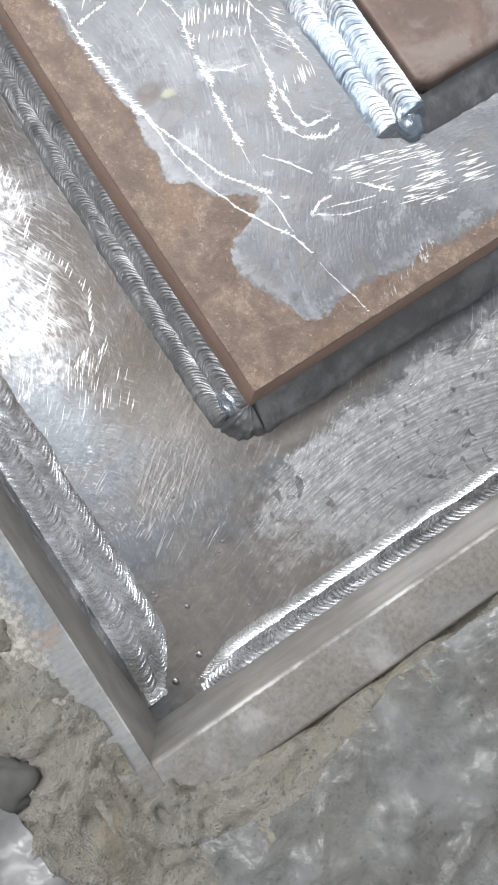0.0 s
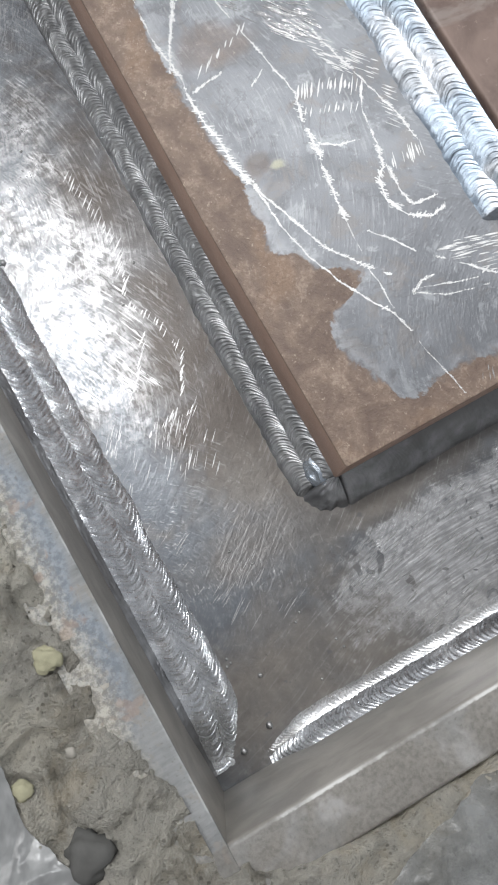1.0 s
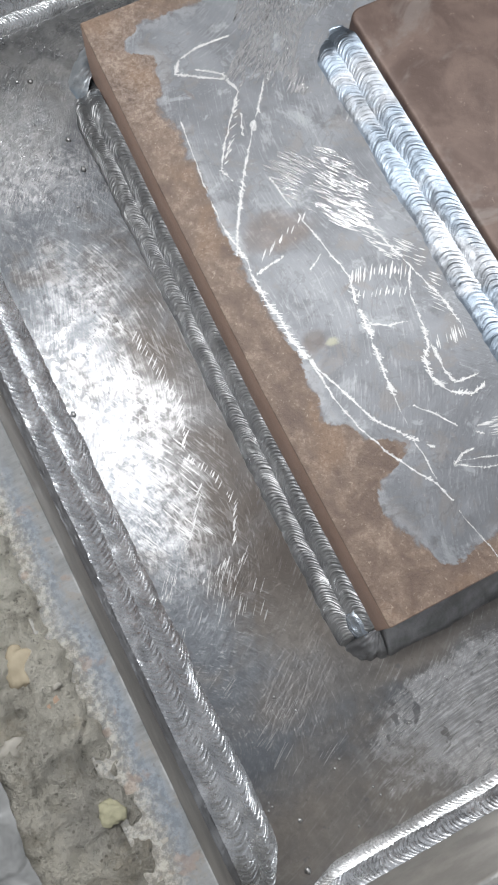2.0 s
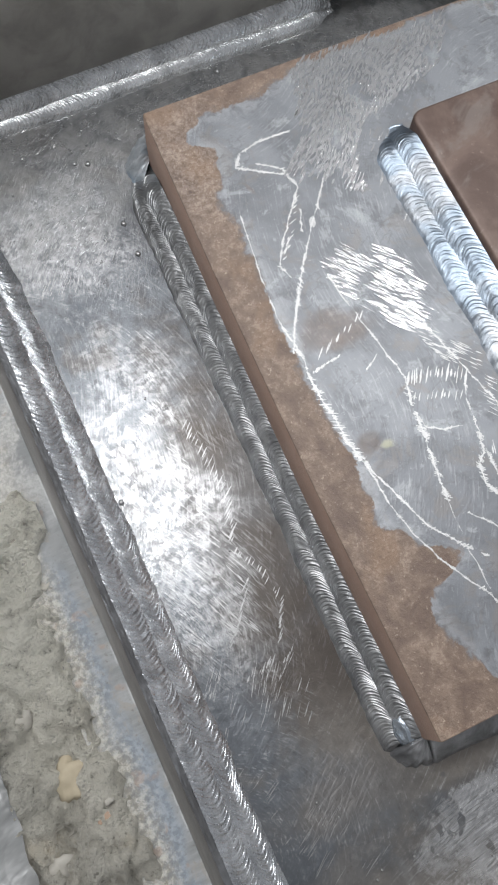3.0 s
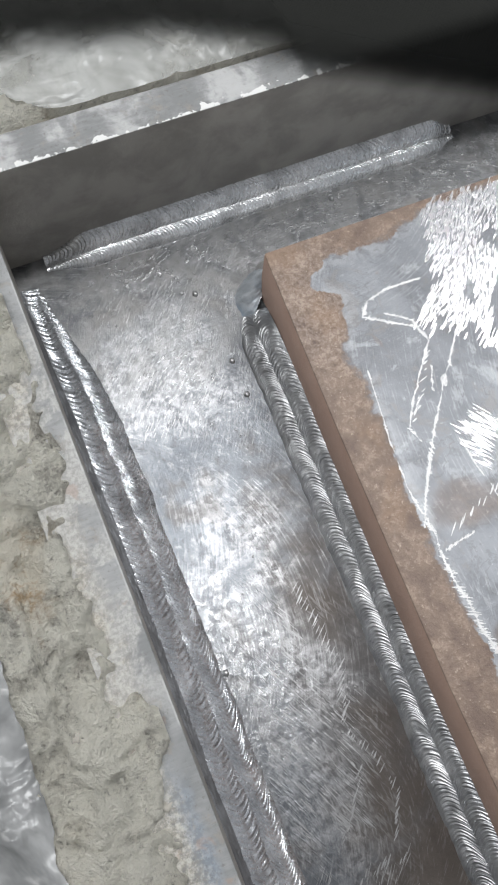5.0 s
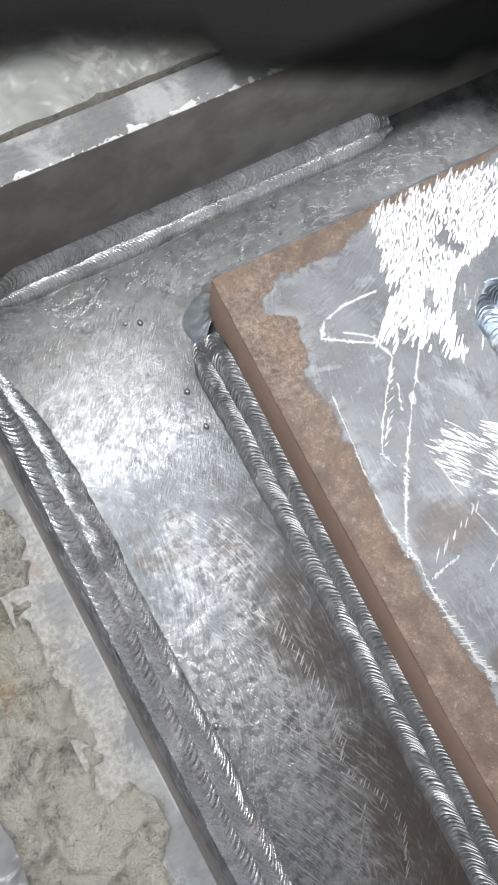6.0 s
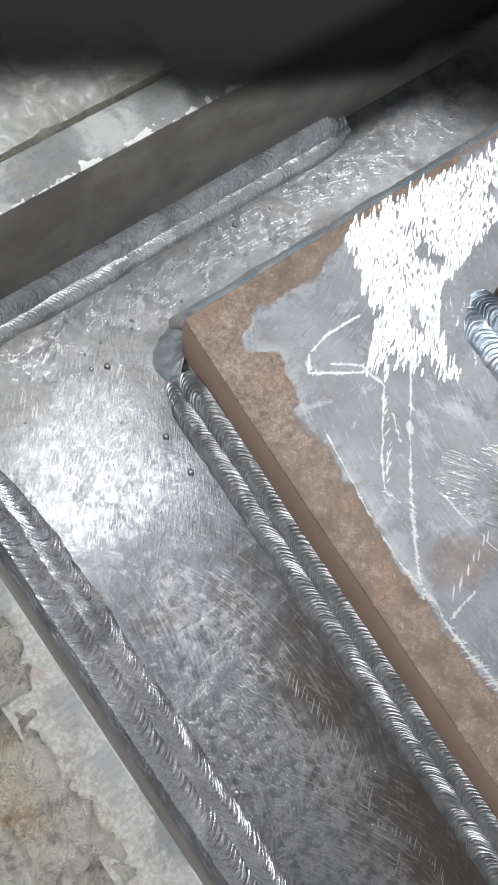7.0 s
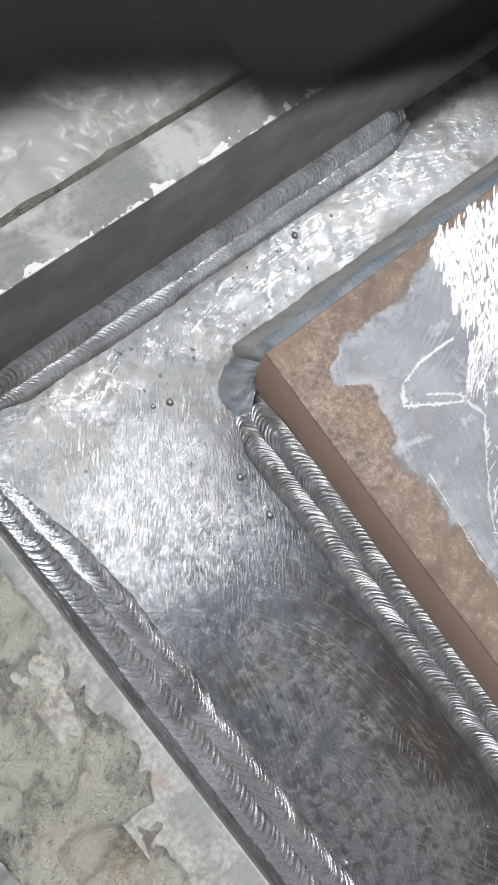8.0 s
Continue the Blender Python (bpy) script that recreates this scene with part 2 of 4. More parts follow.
def middle_plate_steel():
    m = Nodes("rusted_scale_steel")
    ax = m.xyz()
    big = m.noise(30, 4, 0.6, 0.5)
    mid = m.noise(95, 5, 0.65, 0.5, shift=1.0)
    fine = m.noise(650, 4, 0.7, shift=2.0)
    scratch = swirls(m, (0.16, 0.16), (0.02, 0.30, 0.07, 0.23, 0.05, 0.03), (0.10, 0.0, 0.06, 0.03, 0.06, 0.03), (-0.05, 0.12, 0.04, 0.09, 0.03, 0.04))
    # rust along the margins, cool scale within
    ragged = m.add(m.mul(m.sub(m.noise(75, 6, 0.66, 0.9, shift=7.0), 0.5), 0.011), m.mul(m.sub(m.noise(300, 5, 0.7, 0.8, shift=8.0), 0.5), 0.0055))
    side = m.curve(ax[1], 0.0, 0.26, [(0.0, 0.030), (0.013, 0.023), (0.021, 0.0215), (0.031, 0.0165), (0.040, 0.0185), (0.046, 0.030), (0.051, 0.034), (0.057, 0.025), (0.066, 0.019), (0.071, 0.0133), (0.080, 0.0158), (0.103, 0.0162), (0.120, 0.0150), (0.157, 0.0150), (0.185, 0.0170), (0.195, 0.0182), (0.205, 0.0160), (0.210, 0.0195), (0.225, 0.0225), (0.233, 0.0163), (0.239, 0.0215), (0.244, 0.025), (0.26, 0.04)])
    front = m.curve(ax[0], 0.0, 0.34, [(0.0, 0.022), (0.022, 0.020), (0.025, 0.0115), (0.031, 0.0080), (0.042, 0.0090), (0.052, 0.0090), (0.063, 0.0077), (0.071, 0.0095), (0.084, 0.0073), (0.34, 0.007)])
    back = m.curve(ax[0], 0.0, 0.34, [(0.0, 0.012), (0.024, 0.010), (0.040, 0.0105), (0.055, 0.0085), (0.080, 0.003), (0.34, 0.002)])
    edge = m.low(m.sub(ax[0], side), m.low(m.sub(ax[1], front), m.sub(m.sub(0.2515, ax[1]), back)))
    rust = m.step(m.add(edge, ragged), -0.0005, 0.0005, 1.0, 0.0)
    rust = m.top(rust, m.mul(m.spot(0.031, 0.141, 0.012, 0.008, big, 2.4, 0.35), 0.42))
    rust = m.top(rust, m.mul(m.step(m.noise(48, 4, 0.6, 0.6, shift=9.0), 0.65, 0.69), 0.3))
    dull = m.noise(60, 6, 0.7, 1.0, shift=13.0)
    film = m.mix(m.step(big, 0.35, 0.65), (0.16, 0.168, 0.184), (0.24, 0.252, 0.272))
    film = m.mix(m.step(mid, 0.54, 0.66), film, (0.16, 0.165, 0.18))
    film = m.mix(m.mul(m.step(dull, 0.55, 0.62), 0.7), film, (0.33, 0.347, 0.365))
    film = m.mix(m.mul(m.step(dull, 0.46, 0.38), 0.4), film, (0.225, 0.205, 0.19))
    vein = m.math("ABSOLUTE", m.sub(m.noise(34, 5, 0.6, 0.8, shift=15.0), 0.5))
    film = m.mix(m.mul(m.step(vein, 0.012, 0.003), 0.3), film, (0.12, 0.12, 0.125))
    film = m.mix(m.mul(m.step(fine, 0.60, 0.72), 0.45), film, (0.45, 0.46, 0.47))
    sweep = m.mul(m.step(scratch, 0.52, 0.64), m.step(dull, 0.42, 0.55))
    film = m.mix(m.mul(sweep, 0.3), film, (0.48, 0.49, 0.50))
    flake = m.mul(m.step(m.add(edge, ragged), 0.007, 0.0005), m.step(m.noise(130, 5, 0.7, 0.8, shift=17.0), 0.42, 0.56))
    film = m.mix(m.mul(flake, 0.6), film, (0.34, 0.352, 0.37))
    oxide = m.mix(m.step(mid, 0.3, 0.7), (0.135, 0.094, 0.075), (0.245, 0.18, 0.14))
    oxide = m.mix(m.mul(m.step(big, 0.50, 0.64), 0.5), oxide, (0.255, 0.165, 0.107))
    crumbs = m.noise(620, 5, 0.75, 0.4, shift=31.0)
    oxide = m.mix(m.mul(m.step(m.add(crumbs, m.mul(m.sub(mid, 0.5), 0.6)), 0.52, 0.66), 0.4), oxide, (0.40, 0.325, 0.262))
    oxide = m.mix(m.mul(m.step(crumbs, 0.45, 0.35), 0.5), oxide, (0.095, 0.064, 0.05))
    oxide = m.mix(m.mul(m.step(fine, 0.60, 0.70), 0.6), oxide, (0.55, 0.46, 0.37))
    scuff = m.mul(m.spot(0.012, 0.228, 0.016, 0.030, big, 2.0, 0.6), m.step(crumbs, 0.42, 0.60))
    oxide = m.mix(m.mul(scuff, 0.3), oxide, (0.46, 0.385, 0.33))
    colour = m.mix(rust, film, oxide)
    rim = m.mul(m.step(m.math("ABSOLUTE", m.add(edge, ragged)), 0.0, 0.0022, 1.0, 0.0), m.step(mid, 0.45, 0.55))
    colour = m.mix(m.mul(rim, 0.6), colour, (0.13, 0.12, 0.125))
    colour = m.mix(m.mul(m.spot(0.0245, 0.0975, 0.005, 0.004, mid, 1.2, 0.3), 0.6), colour, (0.12, 0.098, 0.09))
    colour = m.mix(m.mul(m.spot(0.0300, 0.0942, 0.0026, 0.0022, mid, 2.6, 0.4), 0.7), colour, (0.38, 0.375, 0.27))
    on_top = m.step(ax[2], 0.0318, 0.0326)
    colour = m.mix(on_top, m.mix(mid, (0.30, 0.20, 0.158), (0.43, 0.30, 0.24)), colour)
    metal = m.mul(on_top, m.lerp(rust, 0.3, 0.05))
    rough = m.lerp(on_top, 0.6, m.add(m.lerp(rust, 0.46, 0.55), m.mul(m.sub(mid, 0.5), 0.2)))
    n = m.bump(m.add(m.mul(fine, m.lerp(rust, 0.5, 1.6)), m.add(mid, m.mul(scratch, 0.5))), 0.6, 0.0005)
    n = m.bump(m.sub(1.0, rust), 0.5, 0.0004, n)
    return m.done(colour, rough, metal, n)


def top_plate_steel():
    m = Nodes("brown_scale_steel")
    mid = m.noise(60, 5, 0.6, 0.5)
    fine = m.noise(500, 4, 0.7, shift=2.0)
    colour = m.mix(m.step(mid, 0.35, 0.65), (0.095, 0.062, 0.051), (0.16, 0.112, 0.093))
    colour = m.mix(m.mul(m.step(m.noise(30, 5, 0.65, 0.8, shift=6.0), 0.52, 0.64), 0.6), colour, (0.21, 0.18, 0.165))
    colour = m.mix(m.mul(m.step(fine, 0.60, 0.75), 0.7), colour, (0.31, 0.245, 0.21))
    n = m.bump(m.add(fine, mid), 0.35, 0.0004)
    return m.done(colour, m.add(0.42, m.mul(mid, 0.15)), 0.25, n)


def wall_steel():
    m = Nodes("dull_wall_steel")
    ax = m.xyz()
    mid = m.noise(55, 5, 0.6, 0.4)
    fine = m.noise(520, 4, 0.7, shift=2.0)
    patch = m.noise(38, 4, 0.6, 0.7, shift=4.0)
    face = m.mix(m.step(mid, 0.35, 0.65), (0.26, 0.248, 0.228), (0.37, 0.353, 0.325))
    face = m.mix(m.step(fine, 0.70, 0.76), face, (0.4, 0.38, 0.36))
    grain = m.noise(700, 4, 0.7, shift=8.0)
    out = m.sub(m.sub(-0.0803, m.mul(ax[1], 0.010)), ax[0])
    dust = m.add(m.step(out, 0.001, 0.012), m.mul(m.sub(patch, 0.5), 1.5))
    brush = m.noise(1.0, 3, 0.6, 0.0, m.turned(0, (140, 900, 50)), shift=41.0)
    top = m.mix(m.step(m.add(m.mul(mid, 0.7), m.mul(brush, 0.3)), 0.38, 0.62), (0.185, 0.19, 0.192), (0.29, 0.295, 0.296))
    blue = m.mul(m.step(m.add(out, m.mul(m.sub(patch, 0.5), 0.02)), 0.001, 0.005), m.step(m.math("ABSOLUTE", m.sub(ax[1], 0.035)), 0.085, 0.045))
    top = m.mix(m.mul(blue, 0.8), top, m.mix(m.step(fine, 0.4, 0.62), (0.15, 0.178, 0.215), (0.25, 0.285, 0.325)))
    top = m.mix(m.mul(m.step(patch, 0.46, 0.36), 0.3), top, (0.30, 0.305, 0.305))
    top = m.mix(m.mul(m.step(m.noise(160, 5, 0.7, 0.5, shift=14.0), 0.54, 0.64), 0.5), top, (0.26, 0.235, 0.205))
    top = m.mix(m.mul(m.step(m.add(m.mul(grain, 1.4), dust), 0.9, 1.9), 0.9), top, m.mix(m.step(fine, 0.4, 0.62), (0.22, 0.205, 0.175), (0.47, 0.445, 0.39)))
    top = m.mix(m.mul(m.step(grain, 0.44, 0.33), 0.65), top, (0.14, 0.135, 0.125))
    flake = m.mul(m.step(m.noise(75, 5, 0.68, 0.7, shift=33.0), 0.44, 0.56), m.mul(m.step(ax[1], 0.105, 0.135), m.step(ax[1], 0.26, 0.23)))
    top = m.mix(m.mul(flake, 0.85), top, m.mix(m.step(grain, 0.4, 0.6), (0.30, 0.297, 0.285), (0.43, 0.425, 0.41)))
    rusty = m.mul(m.step(m.noise(120, 3, 0.5, 0.3, shift=35.0), 0.62, 0.67), m.step(out, 0.0, 0.002))
    top = m.mix(m.mul(rusty, 0.45), top, m.mix(fine, (0.24, 0.16, 0.12), (0.36, 0.27, 0.22)))
    worn = m.mul(m.step(out, 0.0008, 0.0002), m.step(mid, 0.46, 0.58))
    top = m.mix(m.mul(worn, 0.45), top, (0.56, 0.56, 0.56))
    # bare chipped lip at the far side
    lip = m.sub(ax[1], m.add(0.2972, m.mul(m.sub(m.noise(170, 3, 0.6, 0.5, shift=6.0), 0.47), 0.020)))
    chips = m.mul(m.step(lip, 0.0, -0.0005), m.step(ax[1], 0.296, 0.2965))
    top = m.mix(chips, top, (0.66, 0.66, 0.65))
    near = m.step(ax[1], -0.0700, -0.0690, 1.0, 0.0)
    top = m.mix(m.mul(near, m.step(patch, 0.40, 0.56, 0.45, 0.9)), top, m.mix(m.step(m.add(m.mul(grain, 0.6), m.mul(fine, 0.4)), 0.38, 0.62), (0.135, 0.126, 0.113), (0.205, 0.192, 0.172)))
    up = m.step(ax[2], 0.0590, 0.0596)
    # near lip: worn metal and the edge's highlight, both painted as one bright line
    rim = m.mul(m.step(m.math("ABSOLUTE", m.sub(ax[1], m.add(-0.0703, m.mul(m.sub(fine, 0.5), 0.0016)))), 0.0008, 0.0003), m.mul(m.step(ax[2], 0.0580, 0.0586), m.step(ax[0], -0.080, -0.076)))
    top = m.mix(m.mul(rim, m.step(mid, 0.40, 0.58, 0.1, 0.85)), top, (0.60, 0.60, 0.59))
    colour = m.mix(up, face, top)
    n = m.bump(m.add(m.mul(fine, 0.8), m.add(mid, m.mul(grain, up))), 0.5, 0.0005)
    return m.done(colour, m.lerp(up, 0.42, m.add(0.62, m.mul(mid, 0.2))), m.lerp(up, 0.3, 0.12), n)


def weld_steel(name, tint, dark=(0.26, 0.264, 0.272), light=(0.55, 0.557, 0.57), rough=0.18, metal=0.95):
    m = Nodes(name)
    mid = m.noise(90, 4, 0.6, 0.4)
    fine = m.noise(900, 4, 0.7, shift=2.0)
    colour = m.mix(m.step(mid, 0.35, 0.65), dark, light)
    colour = m.mix(m.mul(m.step(m.noise(45, 3, 0.6, 0.6, shift=3.0), 0.42, 0.60), 0.75), colour, tint)
    colour = m.mix(m.mul(m.step(fine, 0.56, 0.68), 0.45), colour, (0.13, 0.127, 0.124))
    n = m.bump(m.add(fine, m.noise(2200, 2, 0.6, shift=5.0)), 0.25, 0.0002)
    return m.done(colour, m.add(rough, m.mul(fine, 0.2)), metal, n)


def concrete():
    m = Nodes("rough_grey_concrete")
    big = m.noise(14, 4, 0.6, 0.5)
    mid = m.noise(70, 5, 0.65, 0.3, shift=1.0)
    fine = m.noise(480, 5, 0.75, shift=2.0)
    colour = m.mix(m.step(big, 0.35, 0.65), (0.40, 0.385, 0.345), (0.58, 0.55, 0.475))
    colour = m.mix(m.mul(m.step(mid, 0.5, 0.68), 0.7), colour, (0.62, 0.59, 0.52))
    colour = m.mix(m.mul(m.step(mid, 0.42, 0.30), 0.7), colour, (0.25, 0.235, 0.20))
    colour = m.mix(m.mul(m.step(fine, 0.54, 0.68), 0.6), colour, (0.68, 0.655, 0.58))
    colour = m.mix(m.mul(m.step(fine, 0.46, 0.34), 0.65), colour, (0.13, 0.125, 0.108))
    blotch = m.noise(42, 6, 0.7, 0.9, shift=19.0)
    colour = m.mix(m.mul(m.step(blotch, 0.56, 0.64), 0.45), colour, (0.30, 0.288, 0.26))
    cell = m.tree.nodes.new("ShaderNodeTexVoronoi")
    bent = m.tree.nodes.new("ShaderNodeVectorMath")
    bent.operation = "ADD"
    m.put(bent.inputs[0], m.pos)
    shove = m.tree.nodes.new("ShaderNodeTexNoise")
    m.put(shove.inputs["Vector"], m.pos)
    shove.inputs["Scale"].default_value = 300
    shrink = m.tree.nodes.new("ShaderNodeVectorMath")
    shrink.operation = "SCALE"
    m.put(shrink.inputs[0], shove.outputs["Color"])
    shrink.inputs["Scale"].default_value = 0.006
    m.put(bent.inputs[1], shrink.outputs[0])
    m.put(cell.inputs["Vector"], bent.outputs[0])
    cell.inputs["Scale"].default_value = 210
    pick = m.tree.nodes.new("ShaderNodeSeparateXYZ")
    m.put(pick.inputs[0], cell.outputs["Color"])
    grit = m.mul(m.step(pick.outputs[0], 0.74, 0.80), m.step(cell.outputs["Distance"], 0.5, 0.3))
    colour = m.mix(m.mul(grit, 0.35), colour, m.mix(m.step(pick.outputs[1], 0.4, 0.6), (0.22, 0.21, 0.19), (0.56, 0.53, 0.46)))
    grime = m.mul(m.step(m.noise(30, 6, 0.72, 1.2, shift=61.0), 0.50, 0.62), m.step(m.xyz()[1], 0.09, -0.04, 0.08, 0.7))
    colour = m.mix(grime, colour, m.mix(fine, (0.15, 0.135, 0.105), (0.30, 0.275, 0.22)))
    holes = m.mul(m.step(m.cells(330), 0.22, 0.12), m.step(m.noise(60, 3, 0.6, 0.0, shift=63.0), 0.46, 0.56))
    colour = m.mix(m.mul(holes, 0.7), colour, (0.14, 0.13, 0.11))
    ochre = m.step(m.noise(24, 5, 0.65, 0.8, shift=8.0), 0.52, 0.68)
    colour = m.mix(m.mul(ochre, 0.5), colour, (0.58, 0.48, 0.33))
    colour = m.mix(m.mul(m.spot(-0.109, 0.168, 0.008, 0.018, blotch, 3.0, 0.5), 0.7), colour, (0.56, 0.38, 0.20))
    pale = m.mul(m.step(m.xyz()[1], -0.01, 0.13), m.step(m.add(mid, m.mul(m.sub(fine, 0.5), 0.5)), 0.34, 0.52))
    colour = m.mix(m.mul(pale, 0.8), colour, (0.77, 0.75, 0.66))
    n = m.bump(m.add(m.mul(fine, 1.6), m.add(m.mul(m.noise(1400, 3, 0.7, shift=4.0), 1.0), m.mul(mid, 0.5))), 1.0, 0.0028)
    return m.done(colour, 0.86, 0.0, n)


def film_plastic(name, dark, light, thin=0.32, thick=0.62):
    m = Nodes(name)
    mid = m.noise(30, 4, 0.6, 1.2)
    fine = m.noise(260, 3, 0.6, shift=2.0)
    crease = m.math("ABSOLUTE", m.sub(m.noise(22, 3, 0.5, 1.5, shift=6.0), 0.5))
    n = m.bump(m.add(m.mul(m.step(crease, 0.07, 0.0), 0.3), m.add(m.mul(mid, 0.4), m.mul(fine, 0.008))), 0.45, 0.004)
    colour = m.mix(m.step(mid, 0.35, 0.65), dark, light)
    return m.done(colour, 0.27, 0.0, n, Alpha=m.step(mid, 0.25, 0.7, thin, thick), IOR=1.5)


def shade_sheet_dark():
    m = Nodes("shade_sheet_black")
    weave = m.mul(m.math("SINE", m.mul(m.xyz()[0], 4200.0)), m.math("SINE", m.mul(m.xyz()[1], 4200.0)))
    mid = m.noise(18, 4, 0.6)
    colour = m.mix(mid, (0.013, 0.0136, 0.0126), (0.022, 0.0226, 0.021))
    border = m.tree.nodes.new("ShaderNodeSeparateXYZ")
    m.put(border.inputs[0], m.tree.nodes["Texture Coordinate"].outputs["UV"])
    # the border fades out to imitate the dark band's soft edge
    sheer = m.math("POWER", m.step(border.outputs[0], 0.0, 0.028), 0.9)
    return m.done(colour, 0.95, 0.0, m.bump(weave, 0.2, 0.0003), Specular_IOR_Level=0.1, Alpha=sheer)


def plain(name, a, b, rough, metal=0.0, scale=200):
    m = Nodes(name)
    k = m.noise(scale, 4, 0.65)
    return m.done(m.mix(k, a, b), rough, metal, m.bump(k, 0.3, 0.0005))


FLOOR_STEEL, MIDDLE_STEEL, TOP_STEEL, WALL_STEEL = floor_plate_steel(), middle_plate_steel(), top_plate_steel(), wall_steel()
WELD = weld_steel("bright_weld_steel", (0.54, 0.56, 0.59), (0.40, 0.412, 0.43), (0.78, 0.795, 0.82))
WELD_MID = weld_steel("grey_weld_steel", (0.36, 0.37, 0.385), (0.26, 0.266, 0.276), (0.52, 0.53, 0.545), 0.22)
WELD_BLUE = weld_steel("blued_weld_steel", (0.21, 0.265, 0.33), (0.20, 0.215, 0.235), (0.36, 0.38, 0.41), 0.2)
WELD_POOL = weld_steel("blued_pool_steel", (0.24, 0.30, 0.37), (0.20, 0.235, 0.275), (0.42, 0.46, 0.51), 0.14, 0.8)
WELD_FAR = weld_steel("pale_weld_steel", (0.66, 0.68, 0.70), (0.48, 0.487, 0.497), (0.84, 0.845, 0.855), 0.18, 0.72)
WELD_TEMPER = weld_steel("tempered_weld_steel", (0.34, 0.43, 0.52), (0.34, 0.38, 0.42), (0.58, 0.61, 0.64), 0.22, 0.5)
WELD_SMOOTH = weld_steel("smooth_grey_steel", (0.38, 0.37, 0.36), (0.30, 0.295, 0.29), (0.46, 0.455, 0.45), 0.34, 0.25)
# weld steel with shade put into its colour, mainly for the near sides
WELD_DARK = weld_steel("shaded_weld_steel", (0.15, 0.15, 0.155), (0.13, 0.133, 0.14), (0.28, 0.287, 0.30), 0.26, 0.6)
CONCRETE, FILM, SHADE_SHEET = concrete(), film_plastic("grey_plastic_film", (0.13, 0.138, 0.142), (0.25, 0.26, 0.265)), shade_sheet_dark()
FILM_PALE = film_plastic("milky_plastic_film", (0.32, 0.33, 0.32), (0.50, 0.51, 0.50))
FILM_DENSE = film_plastic("dense_plastic_film", (0.17, 0.175, 0.177), (0.33, 0.335, 0.335), 0.75, 0.95)
SCRATCHED = plain("scribed_bright_steel", (0.42, 0.42, 0.42), (0.72, 0.72, 0.72), 0.42, 0.5, 1500)
STONE = plain("pale_stone", (0.24, 0.228, 0.20), (0.40, 0.38, 0.34), 0.85)
GREY_STONE = plain("dark_grey_stone", (0.05, 0.05, 0.048), (0.10, 0.098, 0.093), 0.75, 0.0, 240)
OCHRE = plain("ochre_stone", (0.27, 0.23, 0.16), (0.42, 0.365, 0.27), 0.8, 0.0, 260)
BRICK = plain("brick_chip", (0.26, 0.18, 0.13), (0.38, 0.28, 0.21), 0.85, 0.0, 260)
FOAM = plain("yellow_foam", (0.23, 0.22, 0.15), (0.38, 0.365, 0.25), 0.9, 0.0, 500)
BARE = plain("nicked_bare_steel", (0.24, 0.24, 0.24), (0.38, 0.38, 0.38), 0.32, 0.97, 900)
DISC = plain("disc_bright_steel", (0.40, 0.40, 0.405), (0.56, 0.56, 0.56), 0.22, 1.0, 900)
SPATTER = plain("spatter_steel", (0.22, 0.22, 0.225), (0.45, 0.45, 0.45), 0.38, 0.85, 600)

# ---------------------------------------------------------------- mesh tools


def thing(name, place, label, category, **tags):
    ob = new(name)
    ob.location = place
    ob.empty_display_size = 0.02
    bpy.context.view_layer.update()
    return tagged(ob, label, category, **tags)


def mesh_from(name, verts, faces, material, smooth=True):
    me = bpy.data.meshes.new(name)
    me.from_pydata([tuple(v) for v in verts], [], faces)
    me.materials.append(material)
    if smooth:
        me.shade_smooth()
    me.update()
    return me


def part(name, me, parent, label=""):
    """Links a mesh under a thing or a part, in world coordinates."""
    ob = new(name, me)
    if parent is not None:
        ob.parent = parent
        ob.matrix_parent_inverse = Matrix.Translation(-full_place(parent))
    return tagged(ob, label)


def full_place(ob):
    place = Vector((0, 0, 0))
    while ob is not None:
        place += ob.location + ob.matrix_parent_inverse.translation
        ob = ob.parent
    return place


def slab(name, outline, z0, z1, material, bevel=0.0008, segments=2):
    """A plate from an outline in the plan, with eased edges."""
    bm = bmesh.new()
    low = [bm.verts.new((x, y, z0)) for x, y in outline]
    face = bm.faces.new(low)
    up = bmesh.ops.extrude_face_region(bm, geom=[face])["geom"]
    for v in up:
        if isinstance(v, bmesh.types.BMVert):
            v.co.z = z1
    bmesh.ops.recalc_face_normals(bm, faces=bm.faces)
    if bevel:
        bmesh.ops.bevel(bm, geom=list(bm.edges), offset=bevel, segments=segments, affect="EDGES", profile=0.5)
    me = bpy.data.meshes.new(name)
    bm.to_mesh(me)
    bm.free()
    me.materials.append(material)
    me.shade_smooth()
    me.set_sharp_from_angle(angle=radians(40))
    return me


def rounded(x0, y0, x1, y1, r, n=6):
    pts = []
    for cx, cy, a in ((x1 - r, y1 - r, 0), (x0 + r, y1 - r, 90), (x0 + r, y0 + r, 180), (x1 - r, y0 + r, 270)):
        pts += [(cx + r * math.cos(radians(a + 90 * k / n)), cy + r * math.sin(radians(a + 90 * k / n))) for k in range(n + 1)]
    return pts


def fbm(x, y, z, octaves=4):
    return noise.fractal(Vector((x, y, z)), 1.0, 2.0, octaves)


def ease(k):
    k = min(1.0, max(0.0, k))
    return k * k * (3 - 2 * k)


